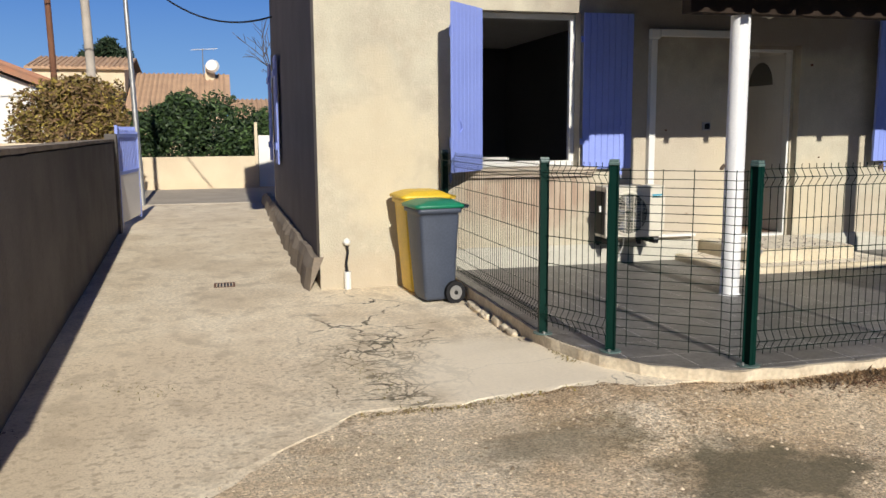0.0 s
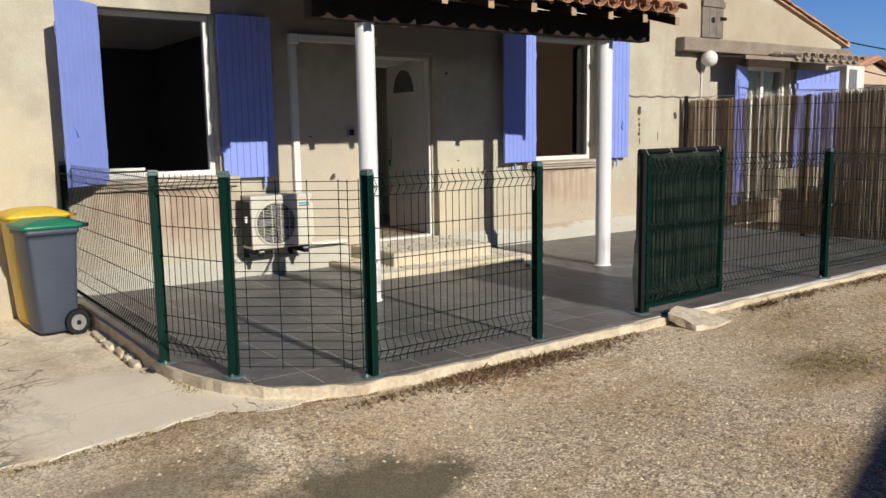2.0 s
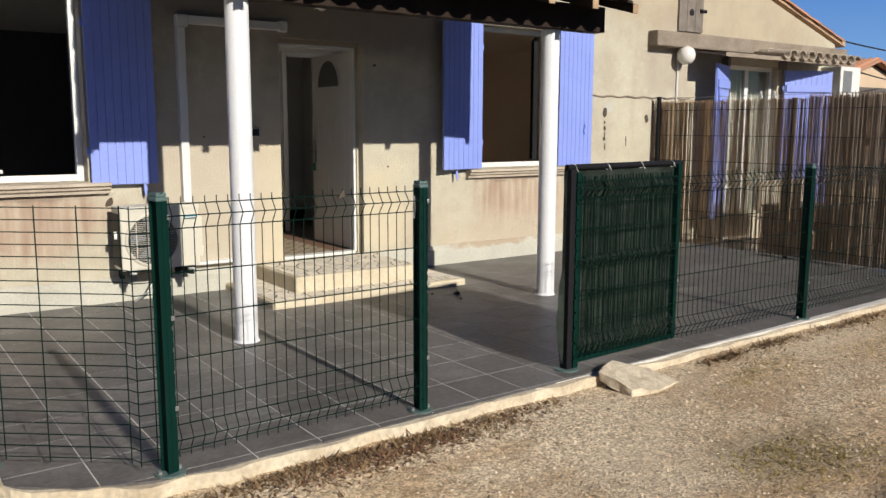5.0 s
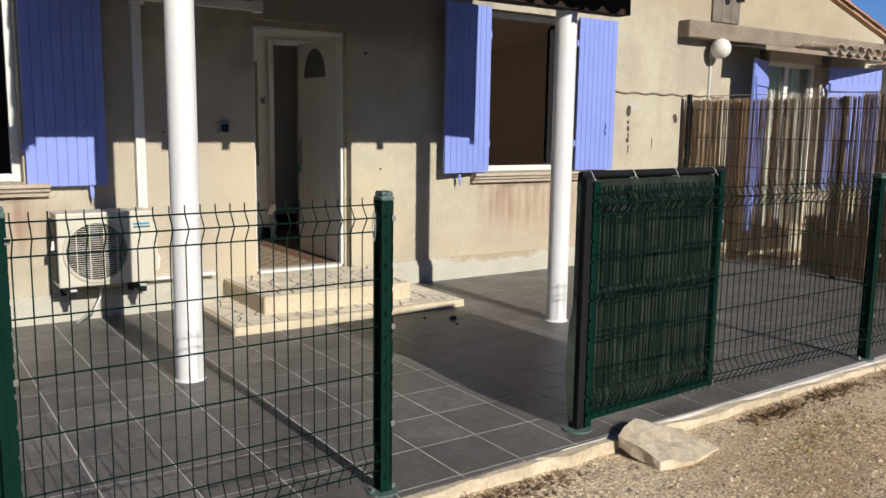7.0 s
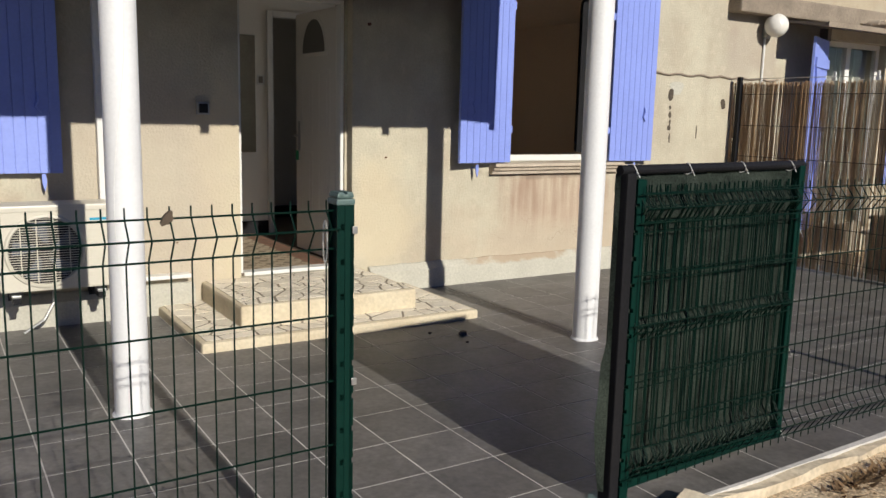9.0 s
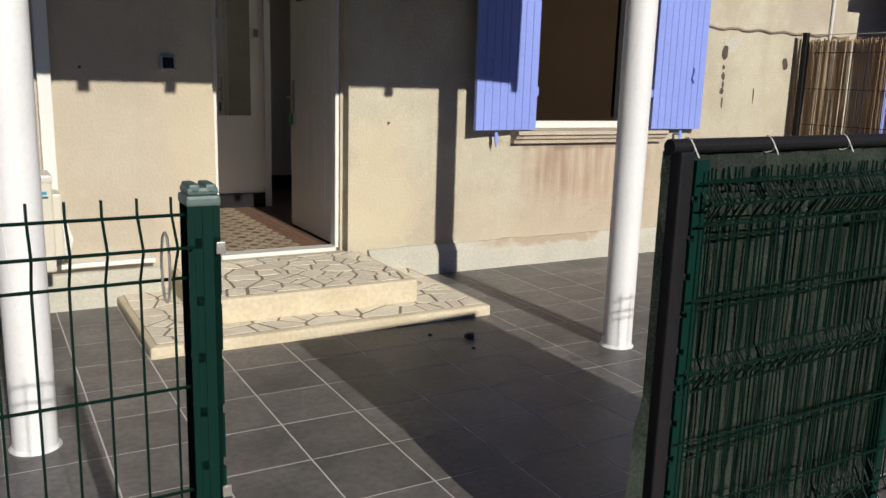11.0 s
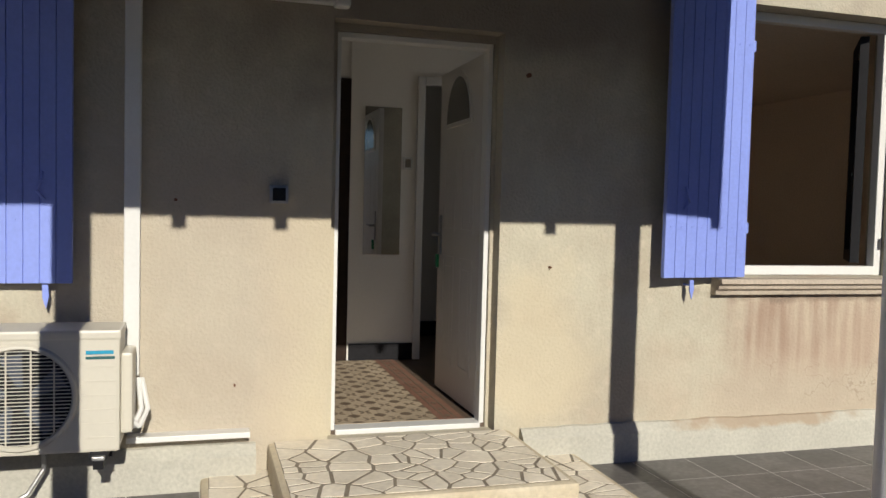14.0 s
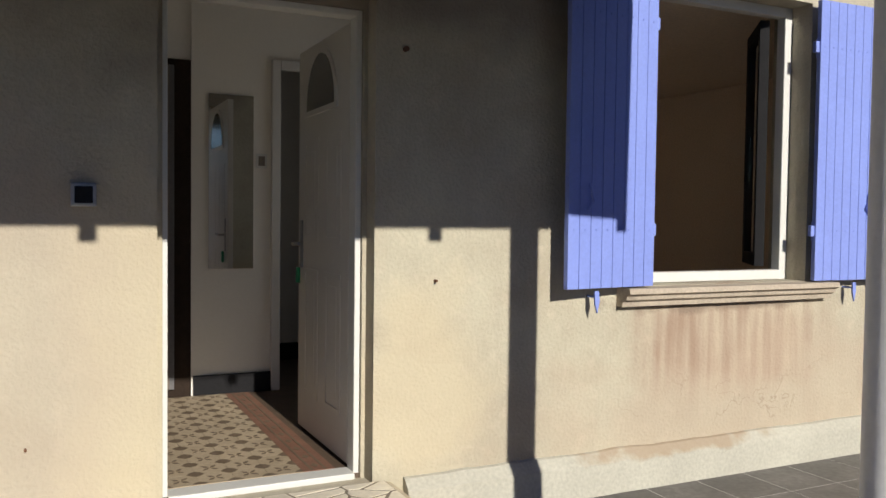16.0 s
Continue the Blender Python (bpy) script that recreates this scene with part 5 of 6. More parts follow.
slabstone = tagged(mesh("broken_slab", bm, CURB), "broken pale stone slab leaning on the kerb", "stone")
slabstone.matrix_world = pose(5.51, 3.86, 0.362)
lump("dirt_clod", 6.02, 6.3, TERRACE + 0.012, 0.026, 0.022, 0.02, 8, BARK, "small brown dirt clod on the tiles", "clod")
lump("dirt_clod", 5.85, 6.42, TERRACE + 0.005, 0.012, 0.010, 0.008, 9, BARK, "tiny brown dirt clod on the tiles", "clod")
lump("dirt_clod", 5.95, 6.14, TERRACE + 0.004, 0.010, 0.009, 0.007, 10, BARK, "tiny brown dirt clod on the tiles", "clod")
r2 = random.Random(9)
for i in range(7):
    lump("stone_chip", 1.955 - r2.uniform(0, 0.03), 5.25 + i * 0.22 + r2.uniform(-0.05, 0.05), GROUND + 0.025, r2.uniform(0.04, 0.06), r2.uniform(0.06, 0.12), r2.uniform(0.03, 0.05), 20 + i, CURB, "broken mortar lump beside the kerb", "stone")
dn = thing("drain_cover", pose(-0.08, 8.2, GROUND + 0.003), "small square drain grate set in concrete", "drain")
part("frame", boxes((-0.1, 0.1, -0.12, -0.10, 0, 0.006), (-0.1, 0.1, 0.10, 0.12, 0, 0.006), (-0.1, -0.08, -0.1, 0.1, 0, 0.006), (0.08, 0.1, -0.1, 0.1, 0, 0.006)), RUST, dn)
for k in range(5):
    part("bar", boxes((-0.066 + k * 0.03, -0.050 + k * 0.03, -0.1, 0.1, 0, 0.005)), BLACK, dn)
sp = thing("standpipe", pose(1.05, FACE - 0.045, GROUND + 0.003), "dark hose stub in a white pipe at the house corner", "pipe")
part("sleeve", tube(bmesh.new(), (0, 0, 0), (0, 0, 0.17), 0.032, 16), WHITE, sp, smooth=True)
bm = bmesh.new()
pts = [(0, 0, 0.15), (-0.012, 0, 0.25), (0.008, 0.0, 0.36), (-0.002, 0.01, 0.42)]
for a, b in zip(pts, pts[1:]):
    tube(bm, a, b, 0.012, 8)
part("hose", bm, RUBBER, sp)
bm = bmesh.new()
bmesh.ops.create_uvsphere(bm, u_segments=16, v_segments=10, radius=0.035, matrix=Matrix.Translation((0, 0.01, 0.45)))
part("cap", bm, WHITE, sp, smooth=True)

# weeds and dry leaves along the kerb
def weeds(n, spots, size, mat, name, label, rise=0.8):
    verts, faces = [], []
    r = random.Random(n)
    for _ in range(n):
        x0, y0, x1, y1, spread = spots[r.randrange(len(spots))]
        k = r.random()
        x, y = x0 + (x1 - x0) * k + r.gauss(0, spread), y0 + (y1 - y0) * k - abs(r.gauss(0, spread))
        a, ln, w, up = r.uniform(0, 6.28), size * r.uniform(0.5, 1.6), size * r.uniform(0.12, 0.3), r.uniform(0.05, rise)
        dx, dy = math.cos(a), math.sin(a)
        i = len(verts)
        g = ground_z(x, y)
        verts += [(x - dy * w, y + dx * w, g + 0.002), (x + dy * w, y - dx * w, g + 0.002), (x + dx * ln, y + dy * ln, g + 0.004 + up * ln)]
        faces.append((i, i + 1, i + 2))
    me = bpy.data.meshes.new(name)
    me.from_pydata(verts, [], faces)
    me.materials.append(mat)
    tagged(new(name, me), label, "weeds", kind="stuff")
weeds(2600, [(3.0, 3.88, 5.0, 3.92, 0.06), (6.3, 3.9, 9.5, 3.95, 0.10), (2.6, 3.85, 4.2, 3.86, 0.05), (3.2, 3.8, 4.6, 3.85, 0.09)], 0.026, WEED, "dry_weeds", "dry brown weeds and leaves along the kerb")
weeds(520, [(2.8, 3.84, 4.8, 3.88, 0.08), (3.7, 3.80, 4.2, 3.83, 0.06), (3.3, 3.76, 3.9, 3.78, 0.07)], 0.026, RUSSET, "fallen_leaves", "russet and brown dead leaves along the kerb", 0.3)
weeds(1300, [(4.9, 2.75, 5.7, 2.6, 0.16), (5.1, 2.9, 5.5, 2.8, 0.12), (5.8, 3.5, 6.6, 3.7, 0.1), (7.0, 3.6, 8.2, 3.4, 0.15)], 0.018, LEAF_OLIVE, "low_grass", "thin dry olive grass on the gravel")
weeds(700, [(1.0, 4.14, 1.45, 4.10, 0.012), (1.45, 4.13, 1.85, 4.15, 0.012), (0.6, 4.12, 1.0, 4.15, 0.012), (1.85, 4.15, 2.4, 4.03, 0.015), (2.4, 4.03, 2.9, 3.89, 0.015)], 0.012, WEED, "crack_weeds", "dark dry weeds along the slab edge")
weeds(420, [(6.15, 3.86, 6.55, 3.86, 0.03), (6.7, 3.88, 7.2, 3.9, 0.03), (3.4, 3.86, 4.0, 3.87, 0.03), (7.6, 3.9, 8.4, 3.92, 0.04)], 0.045, WEED, "dry_tufts", "dry brown tufts and dead leaves by the kerb")
weeds(900, [(0.6, 4.15, 1.9, 4.2, 0.05), (0.9, 4.2, 0.7, 5.3, 0.06), (-0.9, 5.2, -0.3, 4.8, 0.1), (5.0, 2.9, 5.6, 2.6, 0.15), (2.0, 5.0, 2.0, 4.6, 0.03)], 0.02, LEAF_OLIVE, "low_weeds", "small low weeds in cracks")
# ---- right of the porch ----
structure("ledge", boxes((9.96, 14.28, FACE - 0.16, FACE, 2.80, 2.985), bevel=0.02), LEDGE, "stained concrete ledge across the house front")
lf = thing("loft_hatch", pose(10.5, FACE, 3.02), "weathered grey plank loft hatch in the gable", "hatch")
for k in range(3):
    part("plank", boxes((k * 0.16, k * 0.16 + 0.155, -0.03, 0.0, 0.0, 0.72), bevel=0.004), OLDWOOD, lf)
part("batten", boxes((-0.01, 0.49, -0.05, -0.031, 0.42, 0.50)), OLDWOOD, lf)
# no cut here: a black disc on the plank paints the hole's darkness
part("hole", tube(bmesh.new(), (0.24, -0.0295, 0.24), (0.24, -0.034, 0.24), 0.045, 16), RUBBER, lf)
part("bolt", boxes((0.40, 0.52, -0.055, -0.031, 0.25, 0.29)), BLACK, lf)
gl = thing("globe_lamp", pose(10.53, FACE - 0.14, 2.71), "round frosted globe wall lamp", "wall lamp")
bm = bmesh.new()
bmesh.ops.create_uvsphere(bm, u_segments=24, v_segments=16, radius=0.115)
part("globe", bm, GLOBE, gl, smooth=True)
part("arm", boxes((-0.03, 0.03, 0.08, 0.14, -0.12, -0.02), bevel=0.008), METAL, gl)
part("conduit", tube(bmesh.new(), (0, 0.125, -0.12), (0.0, 0.125, -0.60), 0.012, 8), WHITE, gl)
cd = thing("wall_cable", pose(0, FACE, 2.18), "dark cable line across the wall", "cable")
part("cable", sweep([(8.96 + i * 0.08, -0.010, 0.010 * math.sin(i * 1.7)) for i in range(24)], 0.010, 6), LEDGE, cd)
for x, z, w, h in ((9.25, 1.985, 0.035, 0.10), (9.247, 1.87, 0.014, 0.035), (9.25, 1.80, 0.022, 0.05), (9.255, 1.735, 0.014, 0.05), (9.25, 1.68, 0.026, 0.045), (9.263, 1.58, 0.010, 0.09), (9.63, 1.645, 0.008, 0.12), (9.99, 1.92, 0.04, 0.09)):
    ch = thing("plaster_chip", pose(x, FACE, z), "dark chip where the render fell off", "wall chip", "wall chips")
    pts = [(math.cos(a) * w * (0.7 + 0.5 * rng.random()), math.sin(a) * h * 0.6 * (0.7 + 0.5 * rng.random())) for a in np.linspace(0, 6.28, 10)[:-1]]
    part("patch", prism(bmesh.new(), pts, "y", -0.003, 0.004), CHIP, ch)
fp = thing("filler_patch", pose(9.32, FACE, 2.05), "pale smear of filler on the rendered wall", "wall patch")
part("patch", prism(bmesh.new(), [(math.cos(a) * (0.085 + 0.02 * math.sin(3 * a)), math.sin(a) * (0.075 + 0.015 * math.cos(2 * a))) for a in np.linspace(0, 6.28, 18)[:-1]], "y", -0.0025, 0.003), PLINTH, fp)
lw = thing("line_wire", pose(10.16, 7.69, 2.17), "thin wire strung above the reed screen", "wire")
part("wire", tube(bmesh.new(), (0, 0, 0), (0.09, -3.55, 0.0), 0.0035, 5), METAL, lw)
for y in (6.65, 6.25, 6.09):
    cl = thing("wire_clip", pose(10.16 + (7.69 - y) * 0.0254, y, 2.17), "small white plastic clip on a wire", "clip", "wire clips")
    part("jaw", boxes((-0.012, 0.012, -0.02, 0.02, -0.035, 0.0), bevel=0.005), WHITE, cl)
    part("grip", boxes((-0.008, 0.008, -0.012, 0.012, 0.001, 0.045), bevel=0.004), WHITE, cl)

# small canopy with tiles over the far window
cn = tagged(new("canopy"), "little tiled canopy over the far window", "canopy", kind="structure")
part("deck", prism(bmesh.new(), ((FACE - 0.55, 2.70), (FACE, 2.77), (FACE, 2.795), (FACE - 0.55, 2.725)), "x", 10.75, 13.75), OLDWOOD, cn)
part("front_board", boxes((10.75, 13.75, FACE - 0.57, FACE - 0.552, 2.685, 2.735)), LEDGE, cn)
tiled(cn, 12.0, 9, 0.2, FACE - 0.62, 2, 2.70, 0.13, mat=SILL)
for x in (11.48, 12.78):
    part("post", boxes((x - 0.03, x + 0.03, FACE - 0.10, FACE - 0.002, 2.62, 2.75)), OLDWOOD, cn)
w3 = tagged(new("window_3"), "white framed french window behind the reed screen", "window", kind="structure")
w3.matrix_world = pose(11.55, FACE + 0.12, 0.6)
part("frame_side", boxes((0.002, 0.06, -0.03, 0.03, 0, 2.058), bevel=0.005), WHITE, w3)
part("frame_side", boxes((1.14, 1.198, -0.03, 0.03, 0, 2.058), bevel=0.005), WHITE, w3)
part("frame_top", boxes((0.06, 1.14, -0.03, 0.03, 2.0, 2.058), bevel=0.005), WHITE, w3)
part("mullion", boxes((0.56, 0.64, -0.03, 0.03, 0.0, 2.0), bevel=0.005), WHITE, w3)
for x0, x1 in ((0.06, 0.56), (0.64, 1.14)):
    g = part("pane", boxes((x0, x1, -0.004, 0.004, 0.0, 2.0)), GLASS, w3)
    g.visible_shadow = False
cu = thing("curtain", pose(11.6, FACE + 0.24, 0.62), "pale curtains hanging behind a french window", "curtain")
bm = bmesh.new()
prev = None
for i in range(61):
    x = 1.1 * i / 60
    y = 0.035 * math.sin(i * 0.9) + 0.01 * math.sin(i * 2.3)
    row = (bm.verts.new((x, y, 0)), bm.verts.new((x, y, 2.0)))
    if prev:
        bm.faces.new((prev[0], row[0], row[1], prev[1]))
    prev = row
bmesh.ops.solidify(bm, geom=bm.faces, thickness=0.004)
part("cloth", bm, CURTAIN, cu, smooth=True)
shutter(pose(11.5, 7.62, 0.62, 0, 0, 180 + 22) @ Matrix.Diagonal((1, -1, 1, 1)), 0.62, 2.0, 8, "lavender blue braced shutter standing ajar", braced=True)
shutter(pose(12.8, 7.62, 0.62, 0, 0, -25), 0.75, 2.0, 9, "lavender blue braced shutter standing ajar", braced=True)
bx = thing("wall_box", pose(14.1, FACE - 0.32, 2.27), "white outdoor cabinet fixed on the house corner", "cabinet")
part("body", boxes((-0.25, 0.30, 0, 0.32, 0, 0.44), bevel=0.01), WHITE, bx)
part("panel", boxes((-0.18, 0.05, -0.012, -0.0005, 0.06, 0.38), bevel=0.004), METAL, bx)
hd = thing("storage_chest", pose(11.1, 6.05, GROUND), "dark brown wooden chest behind the reed screen", "chest")
part("body", boxes((-0.35, 0.35, -0.6, 0.45, 0.0, 0.62), bevel=0.01), OLDWOOD, hd)
part("lid", boxes((-0.37, 0.37, -0.62, 0.47, 0.622, 0.66), bevel=0.01), OLDWOOD, hd)
fn = thing("garden_furniture", pose(11.7, 6.6, GROUND), "pale garden bench behind the reed screen", "bench")
part("seat", boxes((-0.6, 0.6, -0.2, 0.2, 0.42, 0.46), bevel=0.01), WHITEWASH, fn)
part("backrest", boxes((-0.6, 0.6, 0.18, 0.22, 0.5, 0.9), bevel=0.01), YELLOWISH, fn)
for x in (-0.52, 0.52):
    for y in (-0.15, 0.15):
        part("leg", boxes((x - 0.025, x + 0.025, y - 0.025, y + 0.025, 0, 0.42)), WHITEWASH, fn)

# reed screen, tied in rows
def reed_screen(a, b, z0, z1, n, seed, label):
    r = random.Random(seed)
    a, b = Vector((*a, 0)), Vector((*b, 0))
    L = (b - a).length
    ang = math.degrees(math.atan2(b.y - a.y, b.x - a.x))
    sc = thing("reed_screen", pose(a.x, a.y, z0, 0, 0, ang), label, "reed screen", "reed screens")
    near = []
    for k in range(3):
        bm = bmesh.new()
        p = Vector((0, 0, 0))
        for i in range(5):
            q = Vector((0.008 * noise.noise(Vector((i, k, 3))), 0.006 * noise.noise(Vector((k, i, 9))), (i + 1) / 5))
            tube(bm, p, q, 0.0027, 5)
            p = q
        me = bpy.data.meshes.new("reed")
        bm.to_mesh(me)
        bm.free()
        me.materials.append(REED)
        near.append(me)
    single = 300
    verts, faces = [], []
    for i in range(n):
        x = L * (i + r.uniform(-0.3, 0.3)) / n
        h = (z1 - z0) * (r.uniform(0.985, 1.006) + (r.uniform(0, 0.03) if x > 2.0 else 0))
        lean = r.gauss(0, 0.3)
        worn = 0.42 if 0.55 < x < 1.75 else 0.16 if x < 2.1 else 0.10
        if r.random() < worn + 0.3 * max(0.0, noise.noise(Vector((x * 9, seed, 0)))):
            continue
        if i < single:
            o = new("reed", near[i % 3])
            o.parent = sc
            o.matrix_basis = pose(x, r.uniform(-0.008, 0.008), 0, r.gauss(0, 0.2), lean, r.uniform(0, 360)) @ Matrix.Diagonal((r.uniform(0.8, 1.5), r.uniform(0.8, 1.5), h, 1))
        else:
            w = 0.0027 * r.uniform(0.7, 1.5)
            y = r.uniform(-0.008, 0.008)
            dx = math.tan(radians(lean)) * h
            j = len(verts)
            for zz, d in ((0, 0), (h, dx)):
                verts += [(x + d - w, y, zz), (x + d, y - w, zz), (x + d + w, y, zz), (x + d, y + w, zz)]
            faces += [(j + k, j + (k + 1) % 4, j + 4 + (k + 1) % 4, j + 4 + k) for k in range(4)]
    if verts:
        me = bpy.data.meshes.new("reeds")
        me.from_pydata(verts, [], faces)
        me.materials.append(REED)
        o = new("reeds", me)
        o.parent = sc
        o["kind"] = "stuff"
    for k in range(6):
        z = (z1 - z0) * (0.06 + 0.175 * k)
        part("binding_wire", tube(bmesh.new(), (0, -0.012, z), (L, -0.012, z), 0.003, 5), BLACK, sc)
    return sc
reed_screen((10.12, 7.68), (10.26, 4.14), 0.41, 2.13, 1250, 3, "brown reed screen tied along the terrace end")

rp = thing("screen_post", pose(10.10, 7.60, TERRACE), "thin dark post holding the reed screen", "post", "screen posts")
part("post", boxes((-0.02, 0.02, -0.02, 0.02, -0.005, 1.80)), BLACK, rp)
rp = thing("screen_post", pose(10.22, 5.85, TERRACE), "thin dark post holding the reed screen", "post", "screen posts")
part("post", boxes((-0.02, 0.02, -0.02, 0.02, -0.005, 1.75)), BLACK, rp)

# ---- lane to the left ----
def garden_wall():
    bm = bmesh.new()
    n = 60
    rows = []
    for i in range(n + 1):
        k = i / n
        x, y = -1.0 - 0.6 * k, 1.5 + 11.4 * k
        top = 1.60 + noise.noise(Vector((0, y * 3, 0))) * 0.012 - 0.01 * k
        rows.append([bm.verts.new(p) for p in ((x, y, 0.1), (x + 0.004 * noise.noise(Vector((0, y * 5, 2))), y, top), (x - 0.2, y, top), (x - 0.2, y, 0.1))])
    for a, b in zip(rows, rows[1:]):
        for i in range(3):
            bm.faces.new((a[i], b[i], b[i + 1], a[i + 1]))
    bm.faces.new(rows[0])
    bm.faces.new(rows[-1][::-1])
    bmesh.ops.recalc_face_normals(bm, faces=bm.faces)
    return bm
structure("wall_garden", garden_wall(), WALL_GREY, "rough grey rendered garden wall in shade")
bm = bmesh.new()
r3 = random.Random(2)
for i in range(22):
    k0, k1 = i / 22, (i + 1) / 22 - 0.0012
    p = [(-1.0 - 0.6 * k + 0.015, 1.5 + 11.4 * k) for k in (k0, k1)]
    z = 1.607 + r3.uniform(0, 0.006)
    prism(bm, (p[0], p[1], (p[1][0] - 0.235, p[1][1]), (p[0][0] - 0.235, p[0][1])), "z", z, z + 0.035)
structure("wall_coping", bm, LEDGE, "weathered mortar coping along the garden wall")
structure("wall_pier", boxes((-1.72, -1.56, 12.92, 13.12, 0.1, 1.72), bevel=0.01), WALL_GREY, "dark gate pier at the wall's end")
gg = thing("driveway_gate", pose(-1.60, 13.3, GROUND), "pale lilac metal gate leaf standing open", "gate")
gg.rotation_euler = (0, 0, radians(85))
part("drop_rod", tube(bmesh.new(), (0.03, 0, -0.02), (0.03, 0, 0.1), 0.015, 8), METAL, gg)
part("lower_panel", boxes((0.05, 1.5, -0.015, 0.015, 0.12, 0.85), bevel=0.006), WHITEWASH, gg)
part("frame", boxes((0.0, 0.05, -0.02, 0.02, 0.08, 1.60), (1.5, 1.55, -0.02, 0.02, 0.08, 1.50), (0.05, 1.5, -0.02, 0.02, 0.85, 0.90), (0.05, 1.5, -0.02, 0.02, 1.42, 1.47)), BLUE, gg)
for k in range(11):
    part("bar", tube(bmesh.new(), (0.15 + k * 0.125, 0, 0.9), (0.15 + k * 0.125, 0, 1.58), 0.012, 6), BLUE, gg)
structure("wall_street", boxes((-12, 0.72, 22.9, 23.1, 0.1, 1.10)), CREAM, "low cream rendered wall across the street")
structure("wall_pillar", boxes((0.722, 0.80, 22.85, 23.15, 0.1, 2.0)), CREAM, "cream gate pillar across the street")
structure("gate_white", boxes((0.82, 2.6, 22.95, 23.05, 0.27, 1.65)), WHITEWASH, "plain white gate panel across the street")
structure("wall_street_left", boxes((-30, -2.2, 17.4, 17.6, 0.1, 1.55)), CREAM, "cream wall along the lane")

def foliage(name, spots, n, size, mat, label, category, trunk=None, mat2=None):
    """Many small leaves in uneven clumps, on a trunk where one is given."""
    r = random.Random(len(name) + n)
    base = spots[0]
    th = thing(name, pose(base[0], base[1], GROUND), label, category)
    groups = [mat] if mat2 is None else [mat, mat2]
    for gi, m in enumerate(groups):
        verts, faces = [], []
        for _ in range(n // len(groups)):
            cx, cy, cz, rx, ry, rz = spots[r.randrange(len(spots))]
            while True:
                d = Vector((r.uniform(-1, 1), r.uniform(-1, 1), r.uniform(-1, 1)))
                if 0.2 < d.length < 1:
                    break
            k = 0.86 + 0.5 * noise.noise(Vector((d.x * 2 + cx, d.y * 2 + cy, d.z * 2)))
            if d.length < 0.6 and r.random() < 0.6:
                d = d.normalized() * r.uniform(0.7, 1)
            p = Vector((cx - base[0] + d.x * rx * k, cy - base[1] + d.y * ry * k, cz + d.z * rz * k - GROUND))
            if p.z < 0.02:
                continue
            a = Vector((r.gauss(0, 1), r.gauss(0, 1), r.gauss(0, 0.7))).normalized() * size * r.uniform(0.6, 1.4)
            b = a.cross(Vector((r.gauss(0, 1), r.gauss(0, 1), r.gauss(0, 1)))).normalized() * size * r.uniform(0.25, 0.5)
            i = len(verts)
            verts += [p - a * 0.5, p + b * 0.5, p + a * 0.5, p - b * 0.5]
            faces.append((i, i + 1, i + 2, i + 3))
        me = bpy.data.meshes.new("crown")
        me.from_pydata(verts, [], faces)
        me.materials.append(m)
        o = new("crown", me)
        o.parent = th
    bm = bmesh.new()
    if trunk:
        h, rad = trunk
        tube(bm, (0, 0, 0), (0, 0, h), rad, 8, rad * 0.5)
        for s in spots:
            tube(bm, (0, 0, h * 0.6), (s[0] - base[0], s[1] - base[1], s[2] - GROUND), rad * 0.4, 6, rad * 0.1)
    else:
        for s in spots:
            for k in range(3):
                q = (s[0] - base[0] + r.uniform(-0.3, 0.3) * s[3], s[1] - base[1], 0.0)
                tube(bm, q, (q[0], q[1], s[2] - GROUND), 0.04, 6, 0.02)
    part("trunk", bm, BARK, th)
    return th

foliage("hedge", [(-1.6, 24.3, 1.7, 1.3, 0.8, 0.95), (-0.3, 24.4, 1.75, 1.3, 0.8, 1.15), (0.3, 24.4, 1.4, 0.9, 0.8, 0.75), (-2.4, 24.4, 1.6, 1.0, 0.8, 0.8), (-1.2, 24.6, 2.2, 0.7, 0.7, 0.75)], 26000, 0.15, LEAF, "dense dark green hedge above a cream wall", "hedge", mat2=LEAF_PINE)
foliage("hedge", [(1.1, 25.5, 1.8, 0.8, 0.6, 0.7), (1.9, 25.8, 1.9, 0.8, 0.6, 0.8)], 8000, 0.13, LEAF, "clipped lighter green hedge behind a white gate", "hedge")
foliage("bush", [(-3.6, 19.3, 1.75, 1.0, 0.9, 1.1), (-2.7, 19.4, 1.95, 0.75, 0.7, 1.05), (-3.1, 19.3, 2.35, 0.8, 0.7, 0.65)], 22000, 0.12, LEAF_OLIVE, "yellowing olive green bush over the lane wall", "bush", mat2=WEED)
foliage("pine_tree", [(-7.9, 62, 7.4, 1.5, 1.2, 0.5), (-7.0, 62, 7.1, 1.1, 1.0, 0.5), (-8.8, 62, 7.0, 0.9, 1.0, 0.4), (-7.6, 62, 7.8, 0.7, 0.8, 0.5)], 3500, 0.3, LEAF_PINE, "dark umbrella pine behind the houses", "tree", trunk=(6.6, 0.2))
foliage("tree_line", [(x, 70, 2.5, 4, 2, 2.2 + 1.2 * math.sin(x)) for x in range(-40, 60, 5)], 6000, 0.6, LEAF_PINE, "far dark line of trees", "trees", mat2=LEAF)

